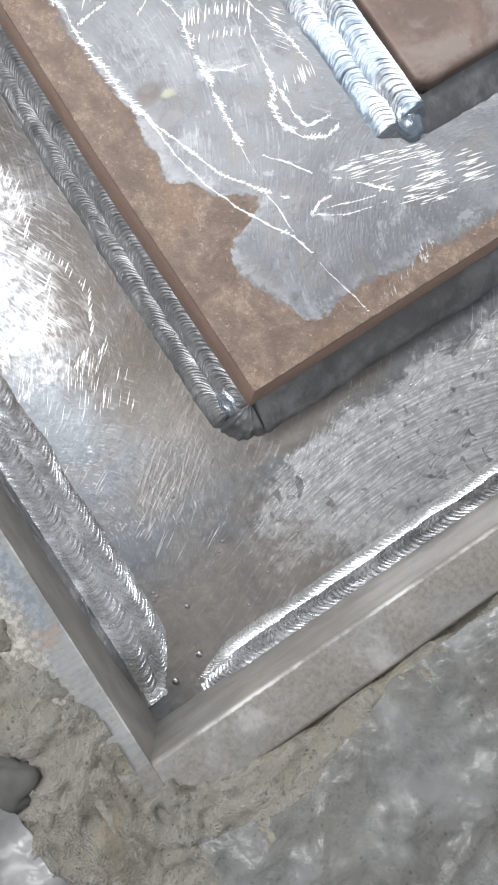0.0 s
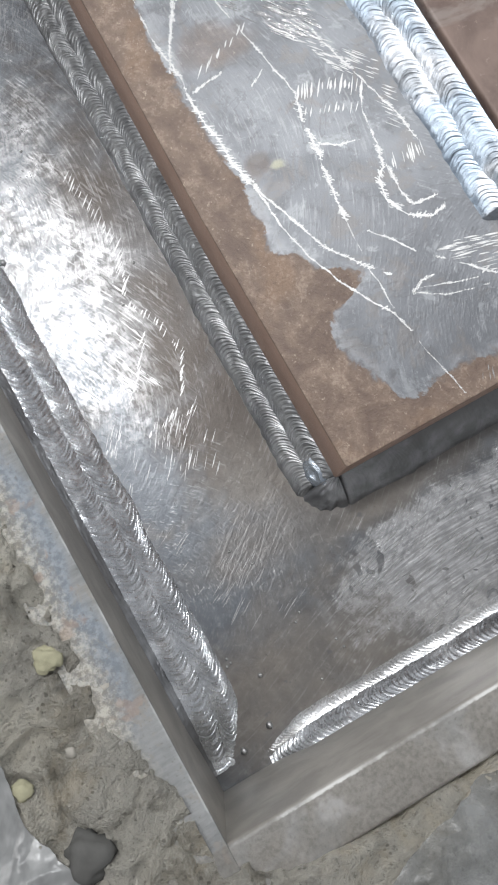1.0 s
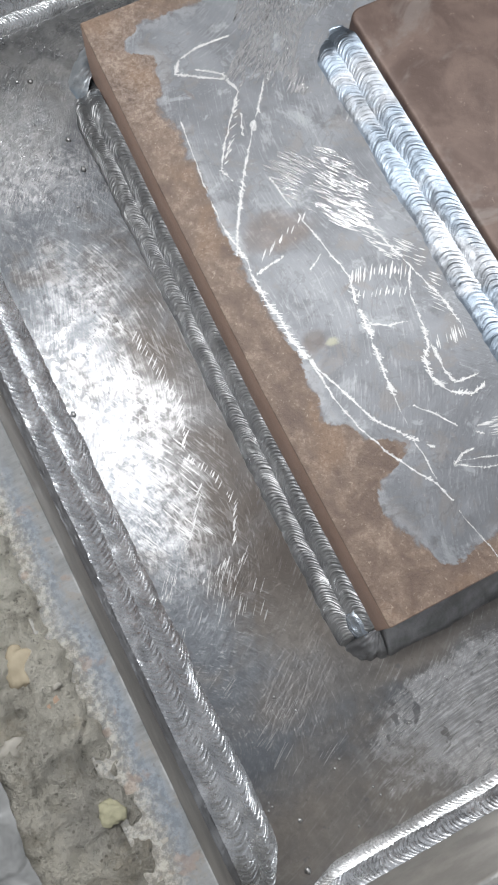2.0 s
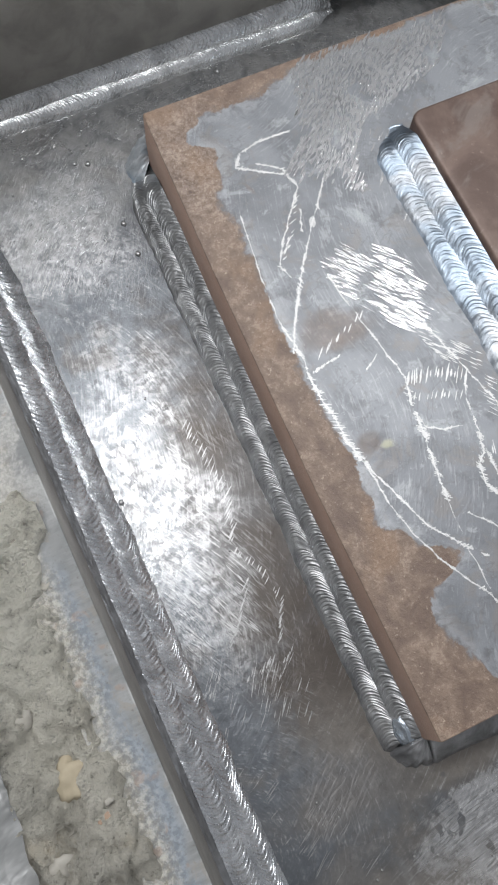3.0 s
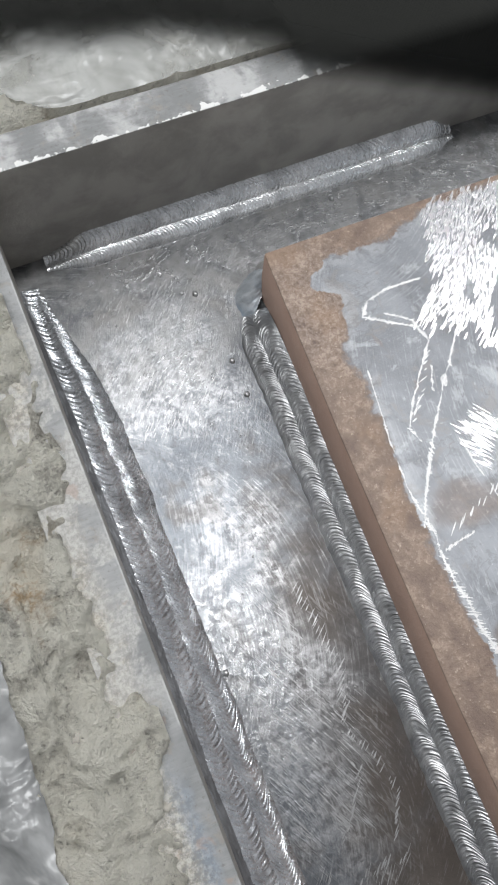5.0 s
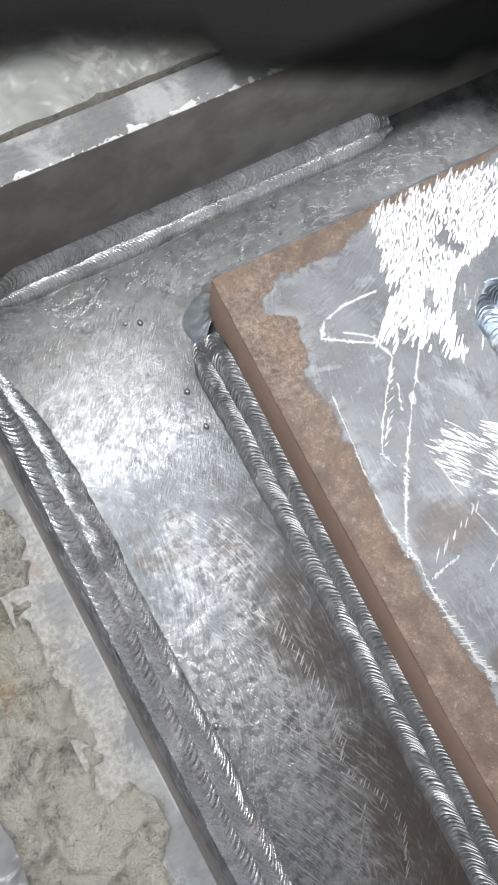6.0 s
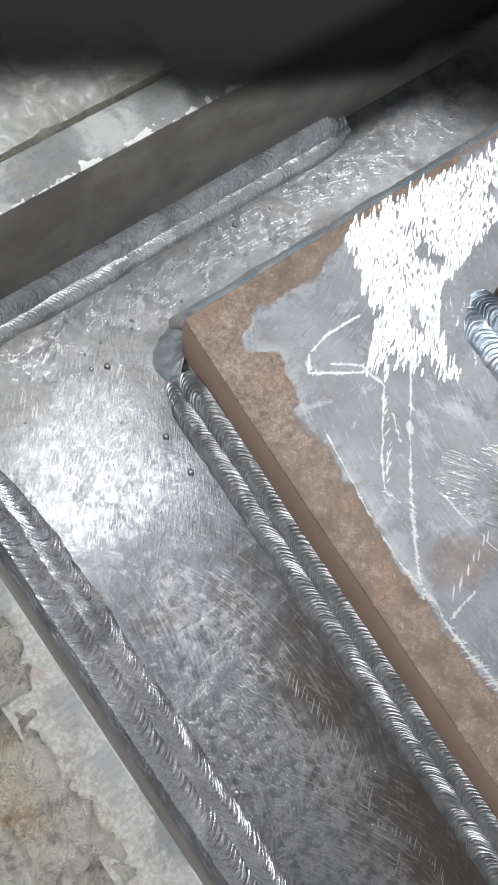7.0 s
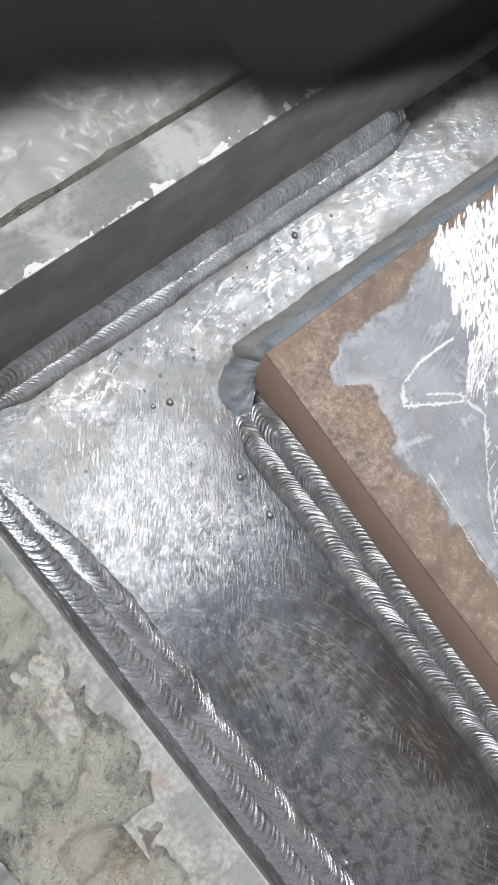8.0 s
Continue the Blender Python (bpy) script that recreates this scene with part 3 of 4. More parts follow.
def bead(start, end, inward, reach, rise, z, v0, v1, material, seed, pitch=0.0013, ripple=0.00016, bow=0.003, lobe=0.0005, ends=(0.02, 0.02), bury=0.0016):
    """One bead of a fillet weld in an inside corner, from start to end. The fillet runs from rise up the wall (v = 0) to reach out on
    the plate (v = 1), the bead from v0 to v1; its rows of vertices follow the bowed ripples. ends: how far it dies away at each end."""
    a, b, up = Vector((*start, z)), Vector((*end, z)), Vector((0, 0, 1))
    along, inward = (b - a).normalized(), Vector((*inward, 0)).normalized()
    length, cols, step = (b - a).length, 15, 0.0002
    rows = int(length / step)
    out = (inward * rise + up * reach).normalized()
    verts, faces, phase, fine = [], [], 0.0, 0.0
    for i in range(rows + 1):
        s0 = length * i / rows
        phase += step / pitch * (1 + 0.75 * noise.noise(Vector((s0 * 300, seed, 1))))
        fine += step / pitch * 2.3 * (1 + 0.7 * noise.noise(Vector((s0 * 500, seed, 2))))
        k, kf = phase - math.floor(phase), fine - math.floor(fine)
        tall = 0.45 + 1.1 * abs(noise.noise(Vector((math.floor(phase) * 2.7, seed, 3))))
        wave = tall * (ease(k / 0.28) if k < 0.28 else 1 - ease((k - 0.28) / 0.72)) + 0.5 * (1 - kf)
        bent = bow * (0.8 + 0.5 * noise.noise(Vector((s0 * 120, seed, 4)))) * min(1, s0 / 0.008, (length - s0) / 0.008)
        lean = 0.0026 * noise.noise(Vector((s0 * 130, seed, 5)))
        for j in range(cols):
            u = -1 + 2 * j / (cols - 1)
            v = v0 + (v1 - v0) * (u + 1) / 2
            s = s0 + bent * (0.45 - abs(u) ** 1.8) + lean * u
            s = min(length, max(0.0, s))
            tap = ease(s / ends[0]) * ease((length - s) / ends[1])
            toe = 1 + 0.07 * noise.noise(Vector((s * 60, seed * 0.1, 6))) + 0.03 * noise.noise(Vector((s * 330, v, 7)))
            far = reach * toe * v * (0.72 + 0.28 * tap)
            high = rise * (1 + 0.04 * noise.noise(Vector((s * 80, seed * 0.1, 8)))) * (1 - v) * (0.3 + 0.7 * tap)
            much = max(0.12, 0.9 + 0.9 * noise.noise(Vector((s * 80, u * 1.4, seed + 11))) + 0.65 * noise.noise(Vector((s * 260, u * 2.2, seed + 13))))
            rim = (1 - abs(u) ** 4) * (1 - 0.8 * ease((v - 0.78) / 0.22))
            lift = lobe * rim * (1 - 0.5 * u * u) * (1 + 0.3 * noise.noise(Vector((s * 60, seed, 9)))) + ripple * much * (wave - 0.5) * rim
            lift += 0.00006 * noise.noise(Vector((s * 1100, u * 4, seed))) + 0.00012 * noise.noise(Vector((s * 300, u * 2.5, seed + 7)))
            lift -= 0.0012 * v * (1 - v) + bury * (1 - tap) + 0.0004 * max(0, v - 0.9) / 0.1
            verts.append(a + along * s + inward * far + up * high + out * lift * (0.4 + 0.6 * tap if lift > 0 else 1))
    for i in range(rows):
        for j in range(cols - 1):
            p = i * cols + j
            faces.append((p, p + 1, p + cols + 1, p + cols))
    return mesh_from("weld_bead", verts, faces, material)


# ---------------------------------------------------------------- ground and its coverings


def left_line(y):
    """The inner face of the pocket's slightly skewed left wall."""
    return -0.0803 - 0.010 * y


TOP = 0.060  # top of the pocket's walls
WALLS = {"far": 0.297, "near": -0.0695, "right": 0.405}


def bell(v, middle, width):
    return math.exp(-(((v - middle) / width) ** 2))


def mortar_reach(y):
    """How far the mortar stops short of the left wall's lip."""
    d = 0.0085 + 0.003 * noise.noise(Vector((y * 60, 2.0, 0))) + 0.0015 * noise.noise(Vector((y * 240, 7.0, 0)))
    d += 0.006 * bell(y, 0.160, 0.016) - 0.008 * bell(y, 0.113, 0.010) - 0.005 * bell(y, 0.195, 0.016) + 0.004 * bell(y, 0.06, 0.03)
    d -= 0.006 * bell(y, 0.235, 0.03) + 0.004 * bell(y, 0.28, 0.03)
    return max(min(d, 0.011) + 0.001 * bell(y, -0.01, 0.03) - 0.012 * bell(y, -0.072, 0.022), -0.0005)


def ground_height(x, y):
    left = left_line(y) - x
    near = WALLS["near"] - y
    far = y - WALLS["far"]
    rough = 0.0022 * fbm(x * 32, y * 32, 0.3, 4) + 0.0011 * fbm(x * 110, y * 110, 4.0, 4) + 0.0008 * fbm(x * 380, y * 380, 6.0, 3)
    rough += 0.0014 * (0.5 - abs(noise.noise(Vector((x * 70, y * 70, 21.0))))) ** 2 * 4 - 0.0012
    if -0.2 < x < 0.1 and -0.2 < y < 0.4 and (x < -0.075 or y < -0.065 or y > 0.295):
        bend = 0.25 * noise.noise(Vector((x * 60, y * 60, 31.0)))
        for scale, tall, z in ((75.0, 0.0022, 1.0), (210.0, 0.0010, 5.0)):
            gaps, seats = noise.voronoi(Vector((x * scale + bend, y * scale - bend, z)))
            lift = noise.cell(seats[0] * 7.3)
            rough += tall * (lift - 0.55) * min(1, (gaps[1] - gaps[0]) / 0.18)
    crack = abs(noise.noise(Vector((x * 45, y * 45, 9.0))))
    rough -= 0.0022 * max(0, 1 - crack / 0.06)
    pore = noise.noise(Vector((x * 150, y * 150, 12.0)))
    rough -= 0.0022 * max(0, pore - 0.32) / 0.3
    away = math.hypot(max(0, abs(x - 0.1) - 0.35), max(0, abs(y - 0.1) - 0.35))
    high = TOP + 0.0035 + rough * math.exp(-away * 2)
    # clear distance past the mortar's edge on each side; the nearest side counts
    past = max(left - mortar_reach(y), near - (0.016 + 0.006 * noise.noise(Vector((x * 50, 1.0, 4.0))) - 0.014 * bell(x, -0.085, 0.02)), far - (0.0150 + 0.003 * noise.noise(Vector((x * 70, 5.0, 4.0)))))
    k = min(1, max(0, (past + 0.0012 + 0.0022 * noise.noise(Vector((x * 170, y * 170, 2.0))) + 0.0018 * noise.noise(Vector((x * 420, y * 420, 3.0)))) / 0.0042))
    k = k * k * (3 - 2 * k)
    pit = 0.006 * bell(x, -0.106, 0.004) * bell(y, 0.168, 0.005) + 0.005 * bell(x, -0.100, 0.004) * bell(y, 0.207, 0.006)
    pit += 0.006 * bell(x, -0.100, 0.006) * bell(y, -0.075, 0.006)
    return (TOP - 0.008) * (1 - k) + (high - pit) * k


def spaced(dense, step_mid, reach):
    values = []
    for lo, hi, step in dense:
        n = max(1, round((hi - lo) / step))
        values += [lo + (hi - lo) * k / n for k in range(n)]
    values.append(dense[-1][1])
    grow, v = step_mid, values[-1]
    while v < reach:
        v += grow
        grow *= 1.35
        values.append(v)
    grow, v, front = step_mid, values[0], []
    while v > -reach:
        v -= grow
        grow *= 1.35
        front.append(v)
    return front[::-1] + values


def build_ground():
    xs = spaced([(-0.20, -0.145, 0.002), (-0.145, -0.075, 0.0008), (-0.075, 0.43, 0.004)], 0.006, 80.0)
    ys = spaced([(-0.16, -0.068, 0.0010), (-0.068, 0.30, 0.0010), (0.30, 0.40, 0.003)], 0.006, 80.0)
    verts = [(x, y, ground_height(x, y)) for y in ys for x in xs]
    w, faces = len(xs), []
    for j in range(len(ys) - 1):
        for i in range(w - 1):
            x, y = (xs[i] + xs[i + 1]) / 2, (ys[j] + ys[j + 1]) / 2
            inside = left_line(y) - 0.004 < x < WALLS["right"] + 0.004 and WALLS["near"] - 0.004 < y < WALLS["far"] + 0.004
            if not inside:
                p = j * w + i
                faces.append((p, p + 1, p + w + 1, p + w))
    ob = new("ground", mesh_from("ground", verts, faces, CONCRETE))
    return tagged(ob, "rough grey concrete with broken mortar round the steel pocket", "ground", kind="structure")


build_ground()


def film_sheet(x0, x1, y0, y1, edge, axis, sign, seed, label, step=0.0018, high=0.5, material=None):
    """A crumpled plastic sheet on the concrete. edge(v): where its torn border lies."""
    nx, ny = int((x1 - x0) / step), int((y1 - y0) / step)
    verts, faces = [], []
    for j in range(ny + 1):
        for i in range(nx + 1):
            x, y = x0 + (x1 - x0) * i / nx, y0 + (y1 - y0) * j / ny
            if axis == "x":
                x = edge(y) + sign * abs((x1 - x0) * i / nx)
            else:
                y = edge(x) + sign * abs((y1 - y0) * j / ny)
            gap = (i if axis == "x" else j) * step
            warp = 0.4 * noise.noise(Vector((x * 20, y * 20, seed)))
            fold = 1 - abs(noise.noise(Vector((x * 26 + warp, y * 18 - warp, seed + 2)))) * 2
            fold2 = 1 - abs(noise.noise(Vector((x * 75 - warp, y * 60, seed + 5)))) * 2
            lift = 0.0014 + high * (0.0060 * max(0, fold) ** 5 + 0.0012 * max(0, fold2) ** 4)
            base = max(ground_height(x, y), TOP + 0.0012) if gap < 0.3 else TOP + 0.004
            verts.append((x, y, base + lift * min(1, 0.25 + gap / 0.01)))
    w = nx + 1
    for j in range(ny):
        for i in range(nx):
            p = j * w + i
            faces.append((p, p + 1, p + w + 1, p + w) if sign * (1 if axis == "y" else 1) > 0 else (p, p + w, p + w + 1, p + 1))
    me = mesh_from("plastic_film", verts, faces, material or FILM)
    ob = new("plastic_film", me)
    return tagged(ob, label, "plastic film", group="plastic films on the concrete")


def film_left_edge(y):
    return -0.1215 + 0.003 * noise.noise(Vector((y * 60, 3.0, 0))) + 0.001 * noise.noise(Vector((y * 260, 4.0, 0))) + 0.012 * bell(y, -0.09, 0.04)


def film_near_edge(x):
    return -0.0865 - 0.011 * bell(x, -0.055, 0.026) + 0.002 * noise.noise(Vector((x * 90, 3.0, 1.0)))


def film_far_edge(x):
    return 0.3125 + 0.0015 * noise.noise(Vector((x * 80, 3.0, 2.0))) + 0.012 * bell(x, -0.068, 0.012)


film_sheet(0, 0.34, -0.30, 0.26, film_left_edge, "x", -1, 1.0, "wrinkled grey plastic film lying on rough concrete", high=0.8, material=FILM_DENSE)
film_sheet(-0.080, 0.30, 0, 0.30, film_near_edge, "y", -1, 2.0, "crumpled clear plastic film lying over dusty concrete")
film_sheet(-0.066, 0.30, 0, 0.20, film_far_edge, "y", 1, 3.0, "creased shiny plastic film beside the chipped steel lip", high=0.15, material=FILM_PALE)

# ---------------------------------------------------------------- the welded pocket

base = thing("welded_steel_base", (0.16, 0.114, -0.03), "welded steel pocket with stepped rusty plates, sunk in concrete", "steel base")
y0, y1, xr = WALLS["near"], WALLS["far"], WALLS["right"]
ya, yb = y0 - 0.0155, y1 + 0.0145
part("pocket_wall", slab("pocket_wall", [(left_line(ya) - 0.017, ya), (left_line(ya), ya), (left_line(yb), yb), (left_line(yb) - 0.017, yb)], -0.03, TOP, WALL_STEEL, 0.0004), base, "blue-grey mill-scaled steel wall with mortar on its top")
part("pocket_wall", slab("pocket_wall", [(left_line(y1) - 0.002, y1), (xr, y1), (xr, yb), (left_line(yb) - 0.002, yb)], -0.03, TOP - 0.0003, WALL_STEEL, 0.0007), base, "dark smooth steel wall with a chipped bright lip")
part("pocket_wall", slab("pocket_wall", [(left_line(ya) - 0.002, ya), (xr, ya), (xr, y0), (left_line(y0) - 0.002, y0)], -0.03, TOP - 0.0003, WALL_STEEL, 0.0014, 3), base, "dusty grey steel wall with a worn lip and a painted highlight")
part("pocket_wall", slab("pocket_wall", [(xr, ya), (xr + 0.018, ya), (xr + 0.018, yb), (xr, yb)], -0.03, TOP, WALL_STEEL, 0.0007), base)
bottom = part("bottom_plate", slab("bottom_plate", [(left_line(y0), y0), (xr, y0), (xr, y1), (left_line(y1), y1)], -0.03, 0.0, FLOOR_STEEL, 0), base, "bright ground steel plate with swirling grinder marks")
middle = part("middle_plate", slab("middle_plate", [(0, -0.0006), (0.338, -0.0006), (0.338, 0.2515), (0.0042, 0.2515), (0.0016, 0.180), (-0.0003, 0.090)], 0.0, 0.0330, MIDDLE_STEEL, 0.0009), base, "blue-grey steel plate with rust-brown margins and scribed strokes")
upper = part("top_plate", slab("top_plate", rounded(0.0938, 0.0498, 0.249, 0.2045, 0.005), 0.0330, 0.0450, TOP_STEEL, 0.0016, 3), base, "reddish-brown steel plate with rounded corners")

def fillet(start, end, inward, reach, rise, z, *beads, label="", **more):
    """A fillet weld laid as one or two beads. beads: where each lies across it, its material, pitch, ripple, bow and lobe."""
    for v0, v1, material, pitch, ripple, bow, lobe in beads:
        part("weld_bead", bead(start, end, inward, reach, rise, z, v0, v1, material, 7.3 * len(base.children), pitch, ripple, bow, lobe, **more), base, label)


fillet((0, -0.004), (0.0034, 0.2535), (-1, 0), 0.0138, 0.0100, 0.0, (0.0, 0.50, WELD_MID, 0.0015, 0.00028, 0.0040, 0.00016), (0.48, 1.0, WELD_MID, 0.0013, 0.00028, 0.0050, 0.00010), ends=(0.006, 0.022))
# the narrow strip at the wall takes the darkened weld steel
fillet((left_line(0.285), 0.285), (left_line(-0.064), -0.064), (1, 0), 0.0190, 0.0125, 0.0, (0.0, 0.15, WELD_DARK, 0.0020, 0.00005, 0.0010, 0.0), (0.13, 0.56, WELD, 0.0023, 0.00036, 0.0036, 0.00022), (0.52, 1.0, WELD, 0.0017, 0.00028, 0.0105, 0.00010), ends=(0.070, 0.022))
fillet((-0.070, 0.297), (0.112, 0.297), (0, -1), 0.0112, 0.0095, 0.0, (0.0, 0.55, WELD_FAR, 0.0017, 0.00046, 0.0030, 0.0009), (0.50, 1.0, WELD_FAR, 0.0014, 0.00030, 0.0036, 0.0011), ends=(0.020, 0.012))
fillet((-0.062, -0.0695), (0.38, -0.0695), (0, 1), 0.0095, 0.0085, 0.0, (0.0, 0.62, WELD, 0.0016, 0.00044, -0.0030, 0.00030), (0.56, 1.0, WELD_FAR, 0.0014, 0.00020, -0.0030, 0.0006), ends=(0.016, 0.02))
fillet((-0.003, -0.0006), (0.33, -0.0006), (0, -1), 0.0105, 0.0110, 0.0, (0.0, 1.0, WELD_DARK, 0.0022, 0.00008, 0.0030, 0.0003), ends=(0.006, 0.02))
fillet((0.005, 0.2515), (0.33, 0.2515), (0, 1), 0.0128, 0.0300, 0.0, (0.0, 0.46, WELD_TEMPER, 0.0017, 0.00034, 0.0050, 0.0016), (0.42, 1.0, WELD_SMOOTH, 0.0026, 0.00006, 0.0030, 0.0002), ends=(0.004, 0.02))
fillet((0.0938, 0.042), (0.0938, 0.208), (-1, 0), 0.0160, 0.0085, 0.0330, (0.0, 0.54, WELD_BLUE, 0.0021, 0.00020, 0.0050, 0.0003), (0.48, 1.0, WELD_BLUE, 0.0018, 0.00018, 0.0046, 0.0002), ends=(0.006, 0.012))
fillet((0.088, 0.0498), (0.24, 0.0498), (0, -1), 0.0105, 0.0066, 0.0330, (0.0, 1.0, WELD_DARK, 0.0016, 0.00010, 0.0030, 0.0003), ends=(0.006, 0.02))


def corner(x, y, z, first, last, reaches, rises, material, seed):
    """The weld's turn round a plate's outer corner: a quarter cone between two fillets."""
    verts, faces, rows, cols = [], [], 28, 20
    for i in range(rows + 1):
        k = i / rows
        a = radians(first + (last - first) * k)
        reach, rise = reaches[0] + (reaches[1] - reaches[0]) * ease(k), rises[0] + (rises[1] - rises[0]) * ease(k)
        for j in range(cols + 1):
            v = j / cols
            lump_ = 0.0009 * math.sin(math.pi * v) + 0.0005 * noise.noise(Vector((a * 3, v * 5, seed))) + 0.00018 * noise.noise(Vector((a * 11, v * 14, seed))) + 0.00012 * math.sin(a * 22 + 5 * v)
            r = reach * v * (1 + 0.06 * noise.noise(Vector((a * 4, seed, 0)))) + lump_
            verts.append((x + r * math.cos(a), y + r * math.sin(a), z + rise * (1 - v) + lump_ - 0.0008 * v ** 4))
    for i in range(rows):
        for j in range(cols):
            p = i * (cols + 1) + j
            quad = (p, p + 1, p + cols + 2, p + cols + 1)
            faces.append(quad if last > first else quad[::-1])
    part("weld_corner", mesh_from("weld_corner", verts, faces, material), base, "rounded blued weld at the plate's corner")


corner(0.0056, 0.2496, 0.0, 225, 90, (0.0118, 0.0112), (0.0075, 0.0230), WELD_TEMPER, 2.0)
corner(0.001, 0.0004, 0.0, 180, 270, (0.0128, 0.0105), (0.0088, 0.0104), WELD_DARK, 5.0)
corner(0.0970, 0.0520, 0.0330, 180, 270, (0.0180, 0.0110), (0.0068, 0.0062), WELD_DARK, 8.0)


def crater(place, radius, lean, material, seed):
    """The pool in which a bead ends: a low oval dome with rings, its border sunk into the bead."""
    turn = Matrix.Translation(place) @ Euler([radians(a) for a in lean]).to_matrix().to_4x4()
    verts, faces, rings, spokes = [], [], 40, 56
    for i in range(rings + 1):
        r = i / rings
        for j in range(spokes):
            a = 2 * math.pi * j / spokes
            ragged = noise.noise(Vector((math.cos(a) * 1.6, math.sin(a) * 1.6, seed)))
            w = r * radius * (1 + 0.16 * ragged)
            ring = math.sin(r * 24 + 2.4 * noise.noise(Vector((math.cos(a), math.sin(a), seed + 3)))) * r * (0.4 + 0.6 * (math.sin(a) > -0.3))
            z = 0.0007 * (1 - r * r) - 0.0006 * math.exp(-((r / 0.28) ** 2)) + 0.00012 * ring
            z += 0.00010 * noise.noise(Vector((w * 900 * math.cos(a), w * 900 * math.sin(a), seed))) - 0.0022 * r ** 3
            verts.append(turn @ Vector((0.9 * w * math.cos(a), 1.45 * w * math.sin(a), z)))
    for i in range(rings):
        for j in range(spokes):
            k = (j + 1) % spokes
            faces.append((i * spokes + j, (i + 1) * spokes + j, (i + 1) * spokes + k, i * spokes + k))
    return mesh_from("weld_crater", verts, faces, material)


part("weld_crater", crater((-0.0050, 0.0040, 0.0062), 0.0054, (4, -36, 0), WELD_POOL, 1.0), base, "blued shiny weld end pool")
part("weld_crater", crater((0.0878, 0.0462, 0.0374), 0.0050, (10, -22, 0), WELD_POOL, 4.0), base, "blued shiny weld end pool")

# ---------------------------------------------------------------- scribed strokes on the middle plate


def stroke(points, width, seed, z, slant=55):
    """A bright scratch along a few points of the plan, in millimetres: a thin line under a row of slanted nicks."""
    pts = [Vector((x / 1000, y / 1000)) for x, y in points]
    fine = []
    for p, q in zip(pts, pts[1:]):
        n = max(2, int((q - p).length / 0.0006))
        fine += [p.lerp(q, k / n) for k in range(n)]
    fine.append(pts[-1])
    verts, faces = [], []
    last = None
    for k, p in enumerate(fine):
        gate = 0.66 + 1.0 * noise.noise(Vector((k * 0.13, seed, 0)))
        d = (fine[min(k + 1, len(fine) - 1)] - fine[max(k - 1, 0)]).normalized()
        turn = radians(slant + 14 * noise.noise(Vector((k * 0.3, seed, 5))))
        along = Vector((d.x * math.cos(turn) - d.y * math.sin(turn), d.x * math.sin(turn) + d.y * math.cos(turn)))
        side = Vector((-along.y, along.x))
        across = Vector((-d.y, d.x))
        mid = p + across * 0.0005 * noise.noise(Vector((k * 0.15, seed, 3)))
        up = z + 0.00001 * (k % 5)
        # the ragged line itself
        if gate > 0.22:
            broad = width * max(0.15, min(1.2, gate * 1.1 - 0.1)) * (0.25 + 0.75 * random.random())
            pair = len(verts)
            verts.append((*(mid + across * broad * (0.3 + 0.5 * random.random())), z))
            verts.append((*(mid - across * broad * (0.3 + 0.5 * random.random())), z))
            if last is not None:
                faces.append((last, last + 1, pair + 1, pair))
            last = pair
        else:
            last = None
        # nicks across it
        if gate < 0.3 or random.random() < 0.3:
            continue
        half = 1.25 * width * min(1.2, gate) * (0.5 + 0.9 * random.random())
        thick = 0.00012 + 0.00018 * random.random()
        first = len(verts)
        for a, b in ((-half, -thick * 0.5), (half, -thick), (half * 1.1, thick * 0.6), (-half * 0.9, thick)):
            verts.append((*(mid + along * a + side * b), up + 0.00003))
        faces.append((first, first + 1, first + 2, first + 3))
    return mesh_from("scribed_stroke", verts, faces, SCRATCHED, False)


def scribe(width, *points):
    part("scribed_stroke", stroke(points, width / 1000, 5.0 + 1.7 * len(middle.children), 0.03306), middle, "bright ragged scribed line")


def inside(x, y, corners):
    odd = False
    for (xa, ya), (xb, yb) in zip(corners, corners[1:] + corners[:1]):
        if (ya > y) != (yb > y) and x < xa + (y - ya) * (xb - xa) / (yb - ya):
            odd = not odd
    return odd


def nicks(places, angle, long, thick, z, seed, owner, material, label):
    """Short parallel grinder nicks at places of the plan, in millimetres, as one mesh."""
    dice = random.Random(seed)
    verts, faces = [], []
    for x, y in places:
        turn = radians(angle + dice.uniform(-4, 4) + 8 * noise.noise(Vector((x * 0.06, y * 0.06, seed))))
        along = Vector((math.cos(turn), math.sin(turn)))
        side, mid = Vector((-along.y, along.x)), Vector((x / 1000, y / 1000))
        half, fat, first = long * dice.uniform(0.22, 0.75) / 1000, thick * dice.uniform(0.35, 1.0) / 1000, len(verts)
        up = z + 0.000002 * (len(faces) % 7)
        for a, b in ((-half, -fat * 0.2), (-half * 0.2, -fat), (half * 1.1, -fat * 0.2), (half, fat * 0.3), (0.1 * half, fat), (-half * 0.9, fat * 0.4)):
            verts.append((*(mid + along * a + side * b), up))
        faces.append(tuple(range(first, first + 6)))
    tagged(part("grinder_mark", mesh_from("grinder_mark", verts, faces, material, False), owner), label, kind="stuff")


